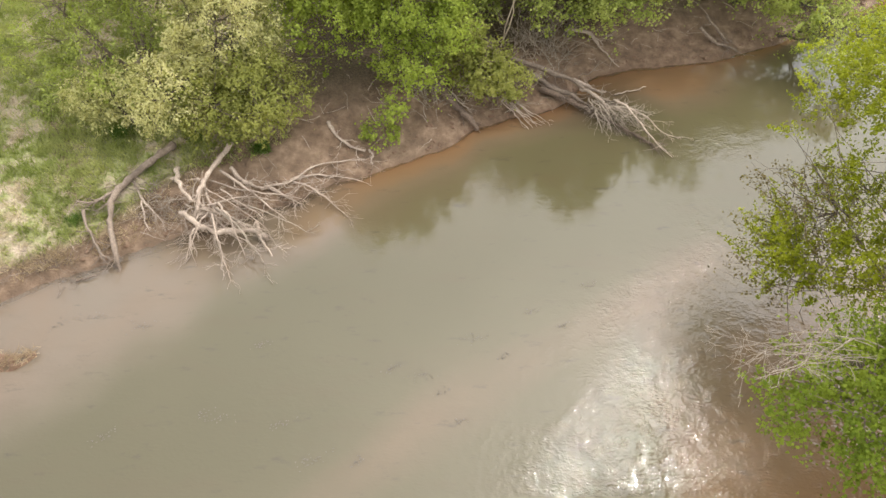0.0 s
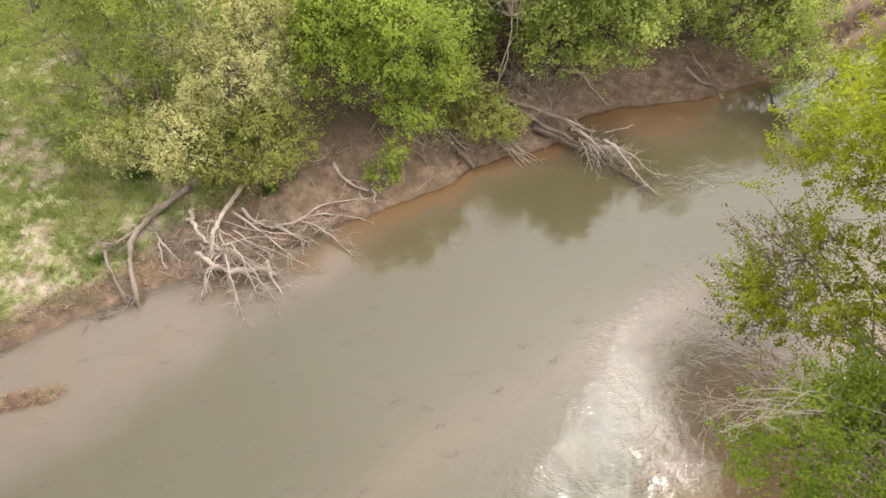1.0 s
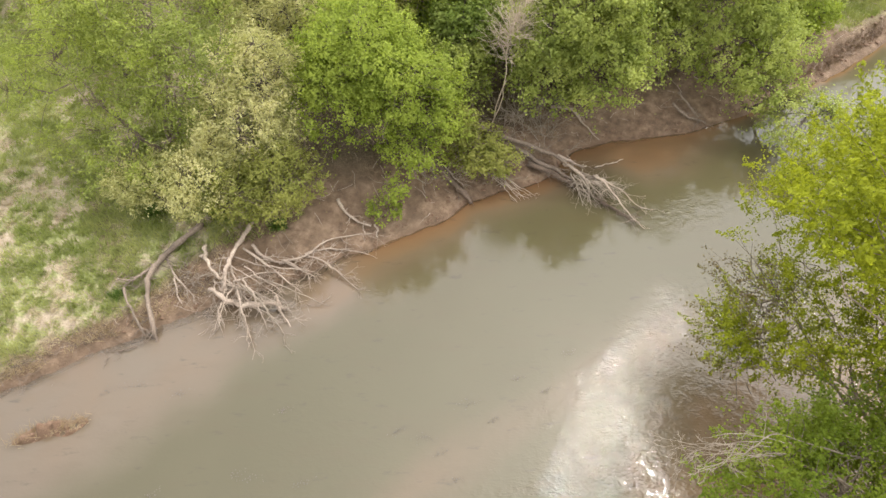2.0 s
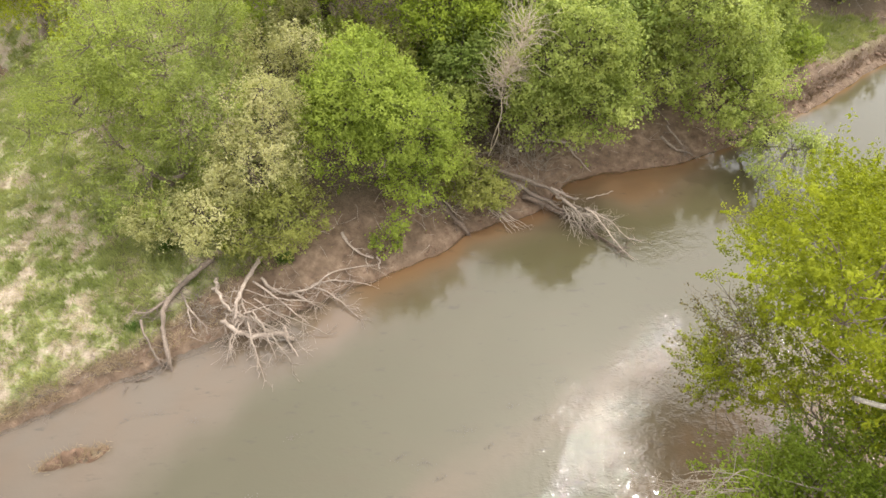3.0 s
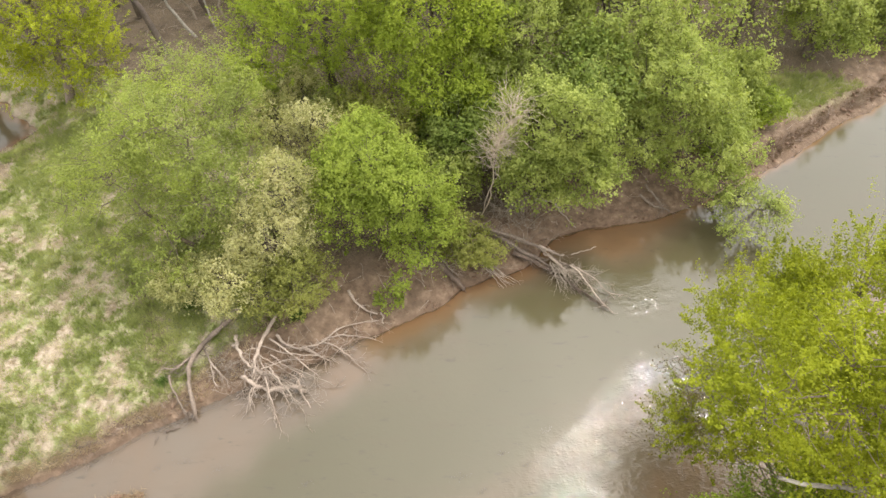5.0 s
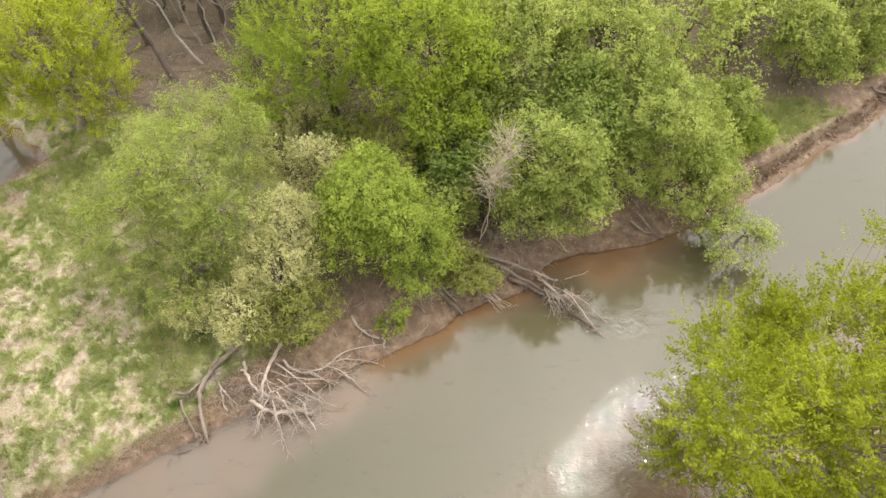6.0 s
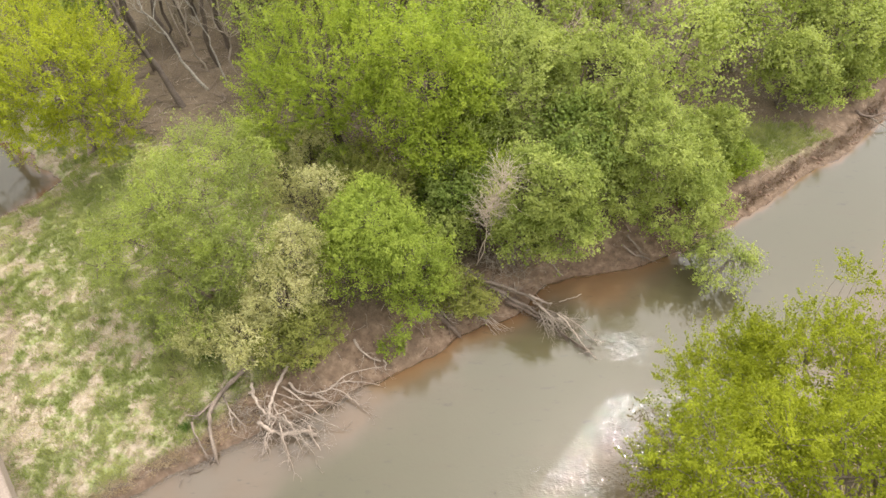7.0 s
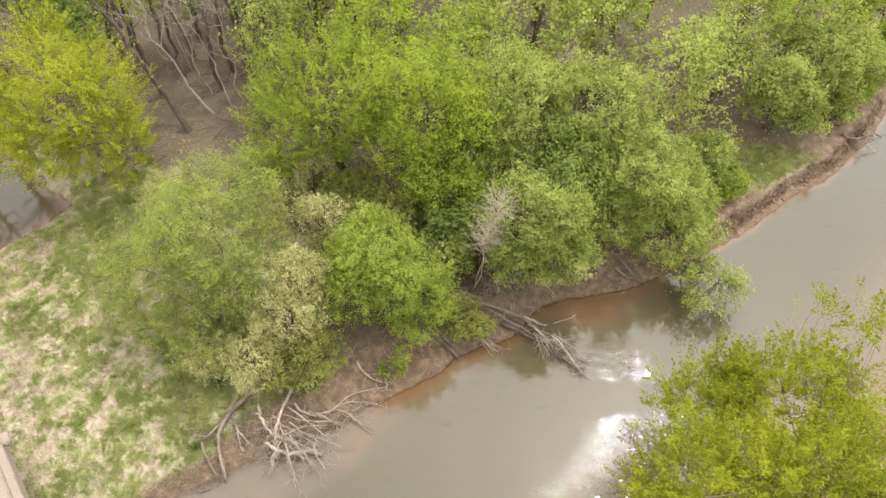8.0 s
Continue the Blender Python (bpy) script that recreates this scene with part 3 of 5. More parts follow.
# far bank, the front row
F = (-9.3, 17.6)
tree("willow_tree", "broad light-green willow with fine leaves at the meadow's edge", F,
     world_lobes(F, (-9.2, 18.6, 4.8, 2.9, 2.6, 3.0), (-8.8, 20.2, 5.2, 2.4, 2.2, 2.5), (-11.3, 17.4, 3.9, 2.0, 2.0, 2.3), (-7.6, 17.6, 3.6, 2.0, 2.0, 2.6), (-9.2, 16.2, 2.6, 2.3, 1.8, 1.8)),
     WILLOW, GREYWOOD, 5, sprays=2400, leaves=30, size=0.078, reach=0.65, up=0.6, slim=0.5, stems=4, trunk=0.12, limb_r=0.24)
F = (-6.4, 15.6)
tree("silvery_willow", "pale yellowish willow bush in flower on the bank", F,
     world_lobes(F, (-5.5, 17.0, 4.3, 1.2, 1.1, 1.6), (-5.8, 15.8, 3.2, 1.6, 1.2, 1.35), (-7.1, 14.3, 2.3, 1.0, 0.9, 1.0)),
     BLOND, BARK, 6, sprays=1050, leaves=28, size=0.075, reach=0.5, up=0.5, slim=0.55, stems=3, trunk=0.09)
F = (-5.3, 15.3)
tree("olive_bush", "olive-green leafy bush leaning over the bank", F,
     world_lobes(F, (-4.9, 14.9, 2.1, 1.3, 1.1, 1.2), (-6.0, 14.3, 1.7, 0.9, 0.8, 0.9)),
     OLIVE, BARK, 7, sprays=520, leaves=26, size=0.08, reach=0.5, up=0.5, slim=0.6, stems=3, trunk=0.07)
F = (-8.6, 15.2)
tree("silvery_willow", "low pale willow bush over the grass", F,
     world_lobes(F, (-8.8, 14.9, 2.0, 1.2, 0.9, 0.8)),
     BLOND, BARK, 8, sprays=310, leaves=24, size=0.075, reach=0.45, up=0.4, slim=0.55, stems=3, trunk=0.06)
F = (-1.9, 17.4)
tree("box_elder", "round bright-green leafy tree on the muddy bank", F,
     world_lobes(F, (-2.4, 18.0, 4.3, 2.0, 1.8, 2.0), (-1.0, 17.3, 3.6, 1.6, 1.4, 1.6), (-3.4, 17.2, 3.0, 1.3, 1.3, 1.5), (-0.9, 16.6, 1.9, 1.1, 1.0, 1.1)),
     BRIGHT, BARK, 9, sprays=1700, leaves=38, size=0.077, reach=0.6, up=0.4, slim=0.8, stems=2, trunk=0.17)
F = (0.9, 17.5)
tree("leaning_bush", "olive-green bush hanging over a fallen log", F,
     world_lobes(F, (1.1, 17.1, 1.3, 0.9, 0.7, 0.7), (0.5, 17.3, 2.2, 0.7, 0.6, 0.7), (1.9, 17.0, 0.95, 0.8, 0.45, 0.45)),
     OLIVE, GREYWOOD, 10, sprays=400, leaves=22, size=0.085, reach=0.5, up=0.3, slim=0.75, stems=3, trunk=0.06)
F = (-1.75, 14.95)
tree("bank_sapling", "small bright-green sapling on bare mud", F,
     world_lobes(F, (-1.75, 15.0, 0.75, 0.45, 0.35, 0.42), (-1.45, 15.25, 1.35, 0.4, 0.3, 0.45)),
     BRIGHT, GREYWOOD, 11, sprays=70, leaves=15, size=0.09, reach=0.35, up=0.3, stems=2, trunk=0.025)
F = (4.2, 20.2)
tree("box_elder", "pale-topped green tree above the cove", F,
     world_lobes(F, (3.8, 19.9, 4.3, 1.7, 1.5, 1.8), (5.0, 19.6, 5.0, 1.4, 1.3, 1.7), (5.5, 19.3, 2.8, 1.5, 1.2, 1.5), (3.5, 19.4, 2.4, 1.2, 1.1, 1.2)),
     PALE, BARK, 12, sprays=1350, leaves=32, size=0.09, reach=0.6, up=0.5, slim=0.8, stems=2, trunk=0.17)
F = (9.6, 22.4)
tree("overhanging_tree", "leafy green tree leaning out over the water", F,
     world_lobes(F, (9.6, 22.6, 4.3, 2.5, 2.2, 2.4), (8.0, 21.4, 2.8, 1.5, 1.4, 1.6), (10.9, 20.8, 2.4, 1.8, 1.6, 1.5), (11.6, 19.7, 1.7, 1.2, 1.2, 1.0)),
     PALE, BARK, 13, sprays=1552, leaves=34, size=0.095, reach=0.6, up=0.45, slim=0.75, stems=4, trunk=0.15)

# far bank, behind
F = (-17.2, 26.3)
tree("maple_tree", "large yellow-green maple beside the pool", F,
     world_lobes(F, (-17.6, 26.8, 5.6, 3.7, 3.3, 3.4), (-15.8, 25.8, 3.7, 2.3, 2.1, 2.1), (-19.4, 25.8, 3.8, 2.3, 2.1, 2.1)),
     GOLD, GREYWOOD, 14, sprays=1550, leaves=56, size=0.076, reach=1.3, up=0.7, slim=0.7, trunk=0.2, fuzz=0.09)
F = (-4.6, 25.8)
tree("maple_tree", "yellow-green maple with upright shoots in the wood", F,
     world_lobes(F, (-4.6, 26.2, 6.0, 3.6, 2.8, 3.2), (-6.6, 25.4, 4.6, 2.2, 2.0, 2.2), (-3.0, 25.0, 4.2, 2.0, 2.0, 2.4)),
     FRESH, BARK, 15, sprays=1100, leaves=58, size=0.082, reach=1.3, up=0.7, slim=0.7, trunk=0.2, fuzz=0.09)
F = (-0.3, 24.0)
tree("tall_tree", "tall pale-green leafy tree in the wood", F,
     world_lobes(F, (-0.3, 24.0, 7.0, 2.6, 2.3, 3.2), (0.6, 23.0, 4.4, 2.2, 2.0, 2.4)),
     FRESH, BARK, 16, sprays=1417, leaves=34, size=0.092, reach=0.75, up=0.65, trunk=0.18)
F = (3.4, 25.2)
tree("tall_tree", "tall green leafy tree in the wood", F,
     world_lobes(F, (3.4, 25.4, 6.2, 2.6, 2.4, 3.2), (2.4, 23.4, 4.0, 1.9, 1.8, 2.2)),
     PALE, BARK, 17, sprays=1350, leaves=34, size=0.092, reach=0.75, up=0.65, trunk=0.18)
F = (7.3, 25.4)
tree("tall_tree", "rounded pale-green tree above the river", F,
     world_lobes(F, (7.3, 25.6, 5.6, 2.6, 2.4, 2.8), (6.4, 23.4, 3.8, 1.9, 1.7, 2.2)),
     PALE, BARK, 18, sprays=1282, leaves=34, size=0.1, reach=0.65, up=0.55, trunk=0.17)
F = (-5.0, 20.9)
tree("silvery_willow", "small pale willow behind the bank trees", F,
     world_lobes(F, (-4.8, 20.4, 4.1, 1.1, 1.0, 1.7), (-5.6, 20.9, 3.2, 1.3, 1.2, 1.4)),
     BLOND, BARK, 19, sprays=351, leaves=22, size=0.08, reach=0.5, up=0.6, slim=0.55, stems=3, trunk=0.07, hollow=0.7)
F = (-2.2, 21.0)
tree("understorey_tree", "small olive tree under the taller crowns", F,
     world_lobes(F, (-2.2, 21.2, 3.2, 1.7, 1.5, 1.7)), OLIVE, BARK, 20, sprays=445, leaves=22, size=0.1, reach=0.55, up=0.5, stems=2, trunk=0.09, hollow=0.7)
F = (1.0, 20.8)
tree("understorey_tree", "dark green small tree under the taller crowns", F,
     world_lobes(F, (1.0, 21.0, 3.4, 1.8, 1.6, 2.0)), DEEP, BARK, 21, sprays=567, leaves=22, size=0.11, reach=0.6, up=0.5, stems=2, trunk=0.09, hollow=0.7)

# near bank: the tall maple beside the camera's way
F = (10.6, 5.6)
tree("maple_tree", "tall yellow-green maple on the near bank", F,
     world_lobes(F, (6.7, 6.6, 9.6, 1.8, 1.5, 1.3), (9.6, 6.2, 8.4, 2.7, 2.3, 2.5), (10.9, 9.9, 6.9, 2.3, 2.0, 2.3), (9.0, 10.6, 5.0, 1.8, 1.7, 2.3), (8.3, 9.2, 2.6, 1.5, 1.5, 1.5), (10.4, 7.6, 4.6, 2.0, 2.0, 2.0), (12.7, 11.8, 9.0, 1.0, 0.8, 0.7)),
     MAPLE, GREYWOOD, 22, sprays=3000, leaves=58, size=0.078, reach=0.95, up=0.5, slim=0.52, trunk=0.22, limbs=60, limb_r=0.2, twigs=0.22, fuzz=0.12)
F = (11.6, 20.9)
tree("overhanging_branches", "thin pale-green branches drooping to the river", F,
     world_lobes(F, (12.5, 18.8, 1.3, 1.5, 1.5, 0.9)), PALE, BARK, 25, sprays=260, leaves=16, size=0.09, reach=0.6, up=0.1, trunk=0.06, hollow=0.8, twigs=0.9, stems=2)
F = (18.7, 29.5)
tree("bank_tree", "pale-green tree on the far bank's bend", F,
     world_lobes(F, (18.4, 29.7, 3.7, 1.6, 1.5, 2.1), (19.6, 29.4, 2.7, 1.2, 1.2, 1.6)), PALE, BARK, 26, sprays=620, leaves=22, size=0.12, reach=0.6, up=0.5, stems=3, trunk=0.12)
F = (13.9, 25.3)
tree("bank_tree", "pale-green tree crowding the far bank", F,
     world_lobes(F, (13.5, 25.7, 2.5, 1.2, 1.1, 1.4)), PALE, BARK, 27, sprays=430, leaves=22, size=0.12, reach=0.6, up=0.5, stems=3, trunk=0.1)
F = (21.6, 31.6)
tree("bank_tree", "pale-green tree above the river bend", F,
     world_lobes(F, (21.6, 31.8, 3.9, 2.3, 2.1, 2.5), (23.4, 32.6, 3.2, 1.8, 1.6, 1.9)), PALE, BARK, 28, sprays=760, leaves=22, size=0.13, reach=0.65, up=0.5, stems=3, trunk=0.13)
F = (26.0, 35.4)
tree("bank_tree", "light-green tree above the river bend", F,
     world_lobes(F, (26.0, 35.6, 3.9, 2.4, 2.2, 2.5)), FRESH, BARK, 29, sprays=560, leaves=22, size=0.13, reach=0.65, up=0.5, stems=3, trunk=0.13)
F = (0.4, 19.4)
tree("understorey_tree", "small pale-green tree in the shade of the bank", F,
     world_lobes(F, (0.4, 19.4, 2.6, 1.2, 1.0, 1.3)), PALE, BARK, 30, sprays=300, leaves=22, size=0.09, reach=0.5, up=0.5, stems=3, trunk=0.06, hollow=0.7)
F = (2.4, 21.6)
tree("understorey_tree", "small green tree among taller trunks", F,
     world_lobes(F, (2.4, 21.6, 3.6, 1.4, 1.3, 1.8)), FRESH, BARK, 31, sprays=380, leaves=22, size=0.1, reach=0.55, up=0.5, stems=2, trunk=0.08, hollow=0.7)
for x, y, r, mat, lab in ((12.9, 23.4, 1.0, PALE, "low pale-green bush"), (15.0, 24.9, 0.85, BRIGHT, "low green bush"), (22.9, 31.0, 1.1, PALE, "rounded pale-green bush"),
                          (24.2, 32.6, 1.2, BRIGHT, "rounded green bush"), (28.0, 36.4, 1.4, PALE, "broad pale-green bush")):
    tree("bank_bush", lab + " on the far bank's bend", (x, y), world_lobes((x, y), (x, y, 1.0 + r * 0.8, r, r * 0.9, r)), mat, BARK, 400 + int(x), sprays=int(200 * r * r), leaves=20, size=0.11, reach=0.5, up=0.5, stems=3, trunk=0.05, group="bushes on the bend", hollow=0.7)
for x, y, h, r, mat, lab in ((-6.6, 22.4, 3.3, 1.2, BLOND, "sparse silvery shrub"), (-3.4, 22.9, 3.0, 1.2, OLIVE, "olive shrub"), (-7.5, 24.4, 2.3, 1.0, PALE, "pale-green shrub"), (-5.6, 24.2, 3.2, 1.0, BLOND, "sparse grey-green shrub"), (-4.4, 23.6, 2.6, 0.9, PALE, "sparse pale-green shrub"), (-6.3, 25.6, 2.6, 1.0, WILLOW, "sparse light-green shrub"), (-9.0, 26.0, 2.2, 1.0, PALE, "sparse pale-green shrub"), (-13.0, 24.0, 2.0, 1.0, BLOND, "sparse grey-green shrub"), (-11.6, 21.4, 2.8, 1.2, WILLOW, "light-green shrub")):
    tree("woodland_shrub", lab + " at the edge of the wood", (x, y), world_lobes((x, y), (x, y, 1.0 + h * 0.55, r, r, h * 0.5)), mat, BARK, 420 + int(-x * 3), sprays=260, leaves=20, size=0.085, reach=0.5, up=0.6, stems=4, trunk=0.05, group="shrubs of the wood", hollow=0.9)
bend = np.random.default_rng(450)
for k, (ax, ay) in enumerate(((12.2, 22.7), (13.4, 23.6), (14.3, 24.9), (25.2, 33.2), (27.4, 35.0))):
    r = bend.uniform(0.5, 0.85)
    tree("bank_bush", ("small green bush", "small pale-green bush", "small fresh green bush")[k % 3] + " above the eroded bank", (ax, ay), world_lobes((ax, ay), (ax, ay, 0.75 + r * 0.7, r, r, r * 0.9)),
         (BRIGHT, PALE, FRESH)[k % 3], BARK, 460 + k, sprays=int(260 * r * r), leaves=20, size=0.1, reach=0.45, up=0.5, stems=3, trunk=0.04, group="bushes on the bend", hollow=0.7)

# ---- the bridge ----
def box_mesh(name, lo, hi, bevel=0.03):
    bm = bmesh.new()
    bmesh.ops.create_cube(bm, size=1.0)
    for w in bm.verts:
        w.co = Vector([lo[i] + (hi[i] - lo[i]) * (w.co[i] + 0.5) for i in range(3)])
    bmesh.ops.bevel(bm, geom=bm.edges[:], offset=bevel, segments=2, affect="EDGES")
    me = bpy.data.meshes.new(name)
    bm.to_mesh(me)
    bm.free()
    return me


def concrete_material():
    m, n, l, bsdf = material("old_concrete")
    fine, big = noise_tex(n, l, 0.05, 6.0, 0.7), noise_tex(n, l, 0.7, 4.0)
    col = ramp(n, l, fine, (0.3, (0.17, 0.13, 0.10)), (0.7, (0.31, 0.25, 0.195)))
    col = mixed(n, l, ramp(n, l, big, (0.4, (0, 0, 0)), (0.7, (0.5, 0.5, 0.5))), col, (0.2, 0.155, 0.115))
    l.new(col, bsdf.inputs["Base Color"])
    bsdf.inputs["Roughness"].default_value = 0.9
    bumped(n, l, bsdf, fine, 0.5, 0.01)
    return m


CONCRETE = concrete_material()
bridge = thing("bridge", (-15.78, 11.12, 0.0), "low old concrete bridge slab with a raised kerb", "bridge")
bridge.rotation_euler = (0, 0, math.atan2(-2.59, 2.01))
part("deck", box_mesh("deck", (-1.5, -5.2, 1.45), (22, -0.3, 1.92)), CONCRETE, bridge)
part("kerb", box_mesh("kerb", (-0.2, -0.3, 1.40), (22, 0.0, 2.06)), CONCRETE, bridge, "lighter concrete kerb")
part("abutment", box_mesh("abutment", (-1.5, -5.0, -0.6), (1.2, -0.5, 1.45)), CONCRETE, bridge)
part("abutment", box_mesh("abutment", (17.5, -5.0, -0.6), (19.5, -0.5, 1.45)), CONCRETE, bridge)


def stone_mesh(name, size, seed):
    rng = np.random.default_rng(seed)
    bm = bmesh.new()
    bmesh.ops.create_icosphere(bm, subdivisions=3, radius=1.0)
    for w in bm.verts:
        k = 1 + 0.18 * noise.noise(w.co * 1.7 + Vector((seed, 0, 0))) + 0.05 * noise.noise(w.co * 6)
        w.co = Vector((w.co.x * size[0] * k, w.co.y * size[1] * k, w.co.z * size[2] * k))
    me = bpy.data.meshes.new(name)
    bm.to_mesh(me)
    bm.free()
    return smooth_faces(me)


block = part("end_stone", stone_mesh("end_stone", (0.3, 0.21, 0.2), 3), CONCRETE, bridge, "rounded stone at the kerb's end")
block.location = (-0.35, 0.12, 1.95)

# ---- fallen and drifted wood ----
def spline(points, per=5):
    """A smooth line through a few points."""
    p = np.asarray(points, float)
    p = np.concatenate([2 * p[:1] - p[1:2], p, 2 * p[-1:] - p[-2:-1]])
    out = []
    for a, b, c, d in zip(p, p[1:], p[2:], p[3:]):
        for t in np.arange(per) / per:
            out.append(0.5 * (2 * b + (c - a) * t + (2 * a - 5 * b + 4 * c - d) * t * t + (3 * b - a - 3 * c + d) * t ** 3))
    out.append(p[-2])
    return np.array(out)


def limb(top, points, r0, r1, mat, seed, twigs=0, twig=0.5, name="limb", fork=3, dip=0.25, sides=7, fine=0.02):
    """A knotty limb through the points, with forked twigs along it, as one part of a fallen tree."""
    rng = np.random.default_rng(seed)
    base = np.array(top.location)
    line = spline(points, 5) - base
    n = len(line)
    wander = np.cumsum(rng.normal(0, 1, line.shape), axis=0)
    wander -= wander[:1] + (wander[-1:] - wander[:1]) * np.linspace(0, 1, n)[:, None]
    line += wander * 0.022 + rng.normal(0, 0.18 * r1, line.shape)
    rad = np.linspace(r0, r1, n) * (1 + rng.normal(0, 0.14, n))
    floor_ = land(line[:, 0] + base[0], line[:, 1] + base[1])[0] - base[2]
    line[:, 2] = np.maximum(line[:, 2], floor_ + 0.7 * rad)
    wood = Wood()
    wood.add(np.concatenate([line[:1], line, line[-1:]]), np.concatenate([[0.002], rad, [0.002]]), sides)
    ahead = line[-1] - line[0]
    ahead /= np.linalg.norm(ahead) + 1e-9
    for _ in range(twigs):
        i = int(rng.integers(n // 4, n))
        d = ahead * rng.uniform(0.2, 1.1) + rng.normal(0, 0.75, 3) * np.array([1, 1, 0.5])
        d[2] -= dip * rng.random()
        d /= np.linalg.norm(d)
        ln = twig * rng.uniform(0.4, 1.3)
        a = line[i]
        b = a + d * ln
        b[2] = max(b[2], max(floor_[i], -base[2] - 0.1) + 0.03)
        r = min(rad[i] * 0.5, fine)
        stem = bent(rng, a, b, 5, 0.4)
        wood.add(stem, np.linspace(r, 0.004, 5), 4)
        for _ in range(fork):
            q = stem[int(rng.integers(1, 4))]
            e = d + rng.normal(0, 0.6, 3)
            wood.add(bent(rng, q, q + e / np.linalg.norm(e) * ln * rng.uniform(0.25, 0.6), 4, 0.4), np.linspace(r * 0.5, 0.003, 4), 3)
    return part(name, wood.mesh(name), mat, top)


top = thing("fallen_tree", (-8.0, 12.2, 0.5), "grey uprooted trunk sliding off the grassy bank into shallow water", "fallen tree")
limb(top, [(-7.3, 14.05, 1.0), (-7.55, 13.7, 0.95), (-8.1, 13.0, 0.78), (-8.45, 12.2, 0.7), (-8.42, 11.55, 0.55), (-8.15, 10.9, 0.33), (-8.02, 10.45, -0.12)], 0.11, 0.055, GREYWOOD, 101, 22, 0.45)
limb(top, [(-8.3, 12.7, 0.72), (-8.75, 12.25, 0.83), (-9.0, 12.05, 0.86), (-9.25, 12.0, 0.88)], 0.055, 0.02, GREYWOOD, 102, 12, 0.35)
limb(top, [(-9.02, 11.75, 0.85), (-8.8, 11.3, 0.62), (-8.42, 10.75, 0.3), (-8.3, 10.65, 0.12)], 0.045, 0.025, GREYWOOD, 103, 12, 0.4)
limb(top, [(-8.1, 12.85, 0.68), (-7.8, 12.35, 0.6), (-7.45, 12.0, 0.45), (-7.2, 11.8, 0.3)], 0.04, 0.012, DRIFT, 104, 9, 0.4)
limb(top, [(-7.8, 12.35, 0.6), (-7.75, 11.95, 0.42), (-7.5, 11.6, 0.22)], 0.03, 0.01, DRIFT, 105, 6, 0.3)

top = thing("dead_tree", (-6.0, 12.4, 0.4), "bleached dead tree top with tangled bare branches lying in the shallows", "fallen tree")
limb(top, [(-5.72, 14.1, 1.0), (-5.95, 13.4, 0.95), (-6.1, 12.6, 0.95), (-6.2, 12.1, 0.8), (-6.32, 11.8, 0.4)], 0.075, 0.045, DRIFT, 111, 7, 0.6)
limb(top, [(-7.1, 13.4, 0.75), (-6.95, 12.9, 0.85), (-6.6, 12.35, 0.95), (-6.35, 12.05, 0.85)], 0.068, 0.04, DRIFT, 112, 3, 0.4)
limb(top, [(-7.1, 12.9, 0.72), (-6.98, 12.95, 0.8), (-6.9, 12.8, 0.85)], 0.05, 0.04, DRIFT, 113, 0)
limb(top, [(-6.6, 11.72, 0.8), (-6.25, 11.55, 0.62), (-5.75, 11.48, 0.4), (-5.2, 11.58, 0.3), (-4.66, 11.62, 0.16)], 0.066, 0.07, DRIFT, 114, 4, 0.45)
limb(top, [(-4.8, 11.75, 0.42), (-4.72, 11.6, 0.2), (-4.5, 11.5, 0.12)], 0.05, 0.065, DRIFT, 115, 3, 0.3)
limb(top, [(-4.7, 11.6, 0.15), (-4.5, 11.2, 0.05), (-4.18, 10.75, -0.08)], 0.045, 0.012, DRIFT, 116, 7, 0.45)
limb(top, [(-5.68, 13.4, 0.78), (-5.5, 13.2, 0.66), (-5.14, 13.14, 0.5), (-4.83, 13.17, 0.32), (-4.17, 13.42, 0.26), (-3.33, 14.1, 0.28), (-2.1, 14.4, 0.12)], 0.06, 0.014, DRIFT, 117, 20, 0.75)
limb(top, [(-4.17, 13.42, 0.26), (-3.4, 13.75, 0.2), (-2.25, 13.6, 0.08)], 0.035, 0.01, DRIFT, 118, 14, 0.6)
limb(top, [(-4.83, 13.17, 0.32), (-4.3, 12.95, 0.2), (-3.8, 12.72, 0.08)], 0.045, 0.014, DRIFT, 119, 9, 0.6)
limb(top, [(-5.9, 13.2, 0.85), (-5.0, 12.6, 0.62), (-4.05, 11.95, 0.3)], 0.045, 0.012, DRIFT, 120, 12, 0.6)
limb(top, [(-4.17, 13.42, 0.24), (-3.3, 13.0, 0.15), (-2.5, 12.3, 0.03)], 0.028, 0.008, DRIFT, 121, 24, 0.7)
fan = np.random.default_rng(140)
for k in range(22):
    hub = (-6.1 + fan.normal(0, 0.3), 12.3 + fan.normal(0, 0.4), fan.uniform(0.45, 0.9))
    ang, ln = radians(-155 + 185 * fan.random() ** 0.62), fan.uniform(0.75, 1.35)
    ln += 1.5 * max(0.0, math.cos(ang)) * fan.random()
    e = (hub[0] + ln * math.cos(ang), hub[1] + ln * math.sin(ang), fan.uniform(0.02, 0.25))
    m = ((hub[0] + e[0]) / 2 + fan.normal(0, 0.08), (hub[1] + e[1]) / 2 + fan.normal(0, 0.08), (hub[2] + e[2]) / 2 + fan.uniform(0.0, 0.25))
    limb(top, [hub, m, e], fan.uniform(0.016, 0.034), 0.01, DRIFT if k % 4 else TWIG, 330 + k, 9, 0.65)

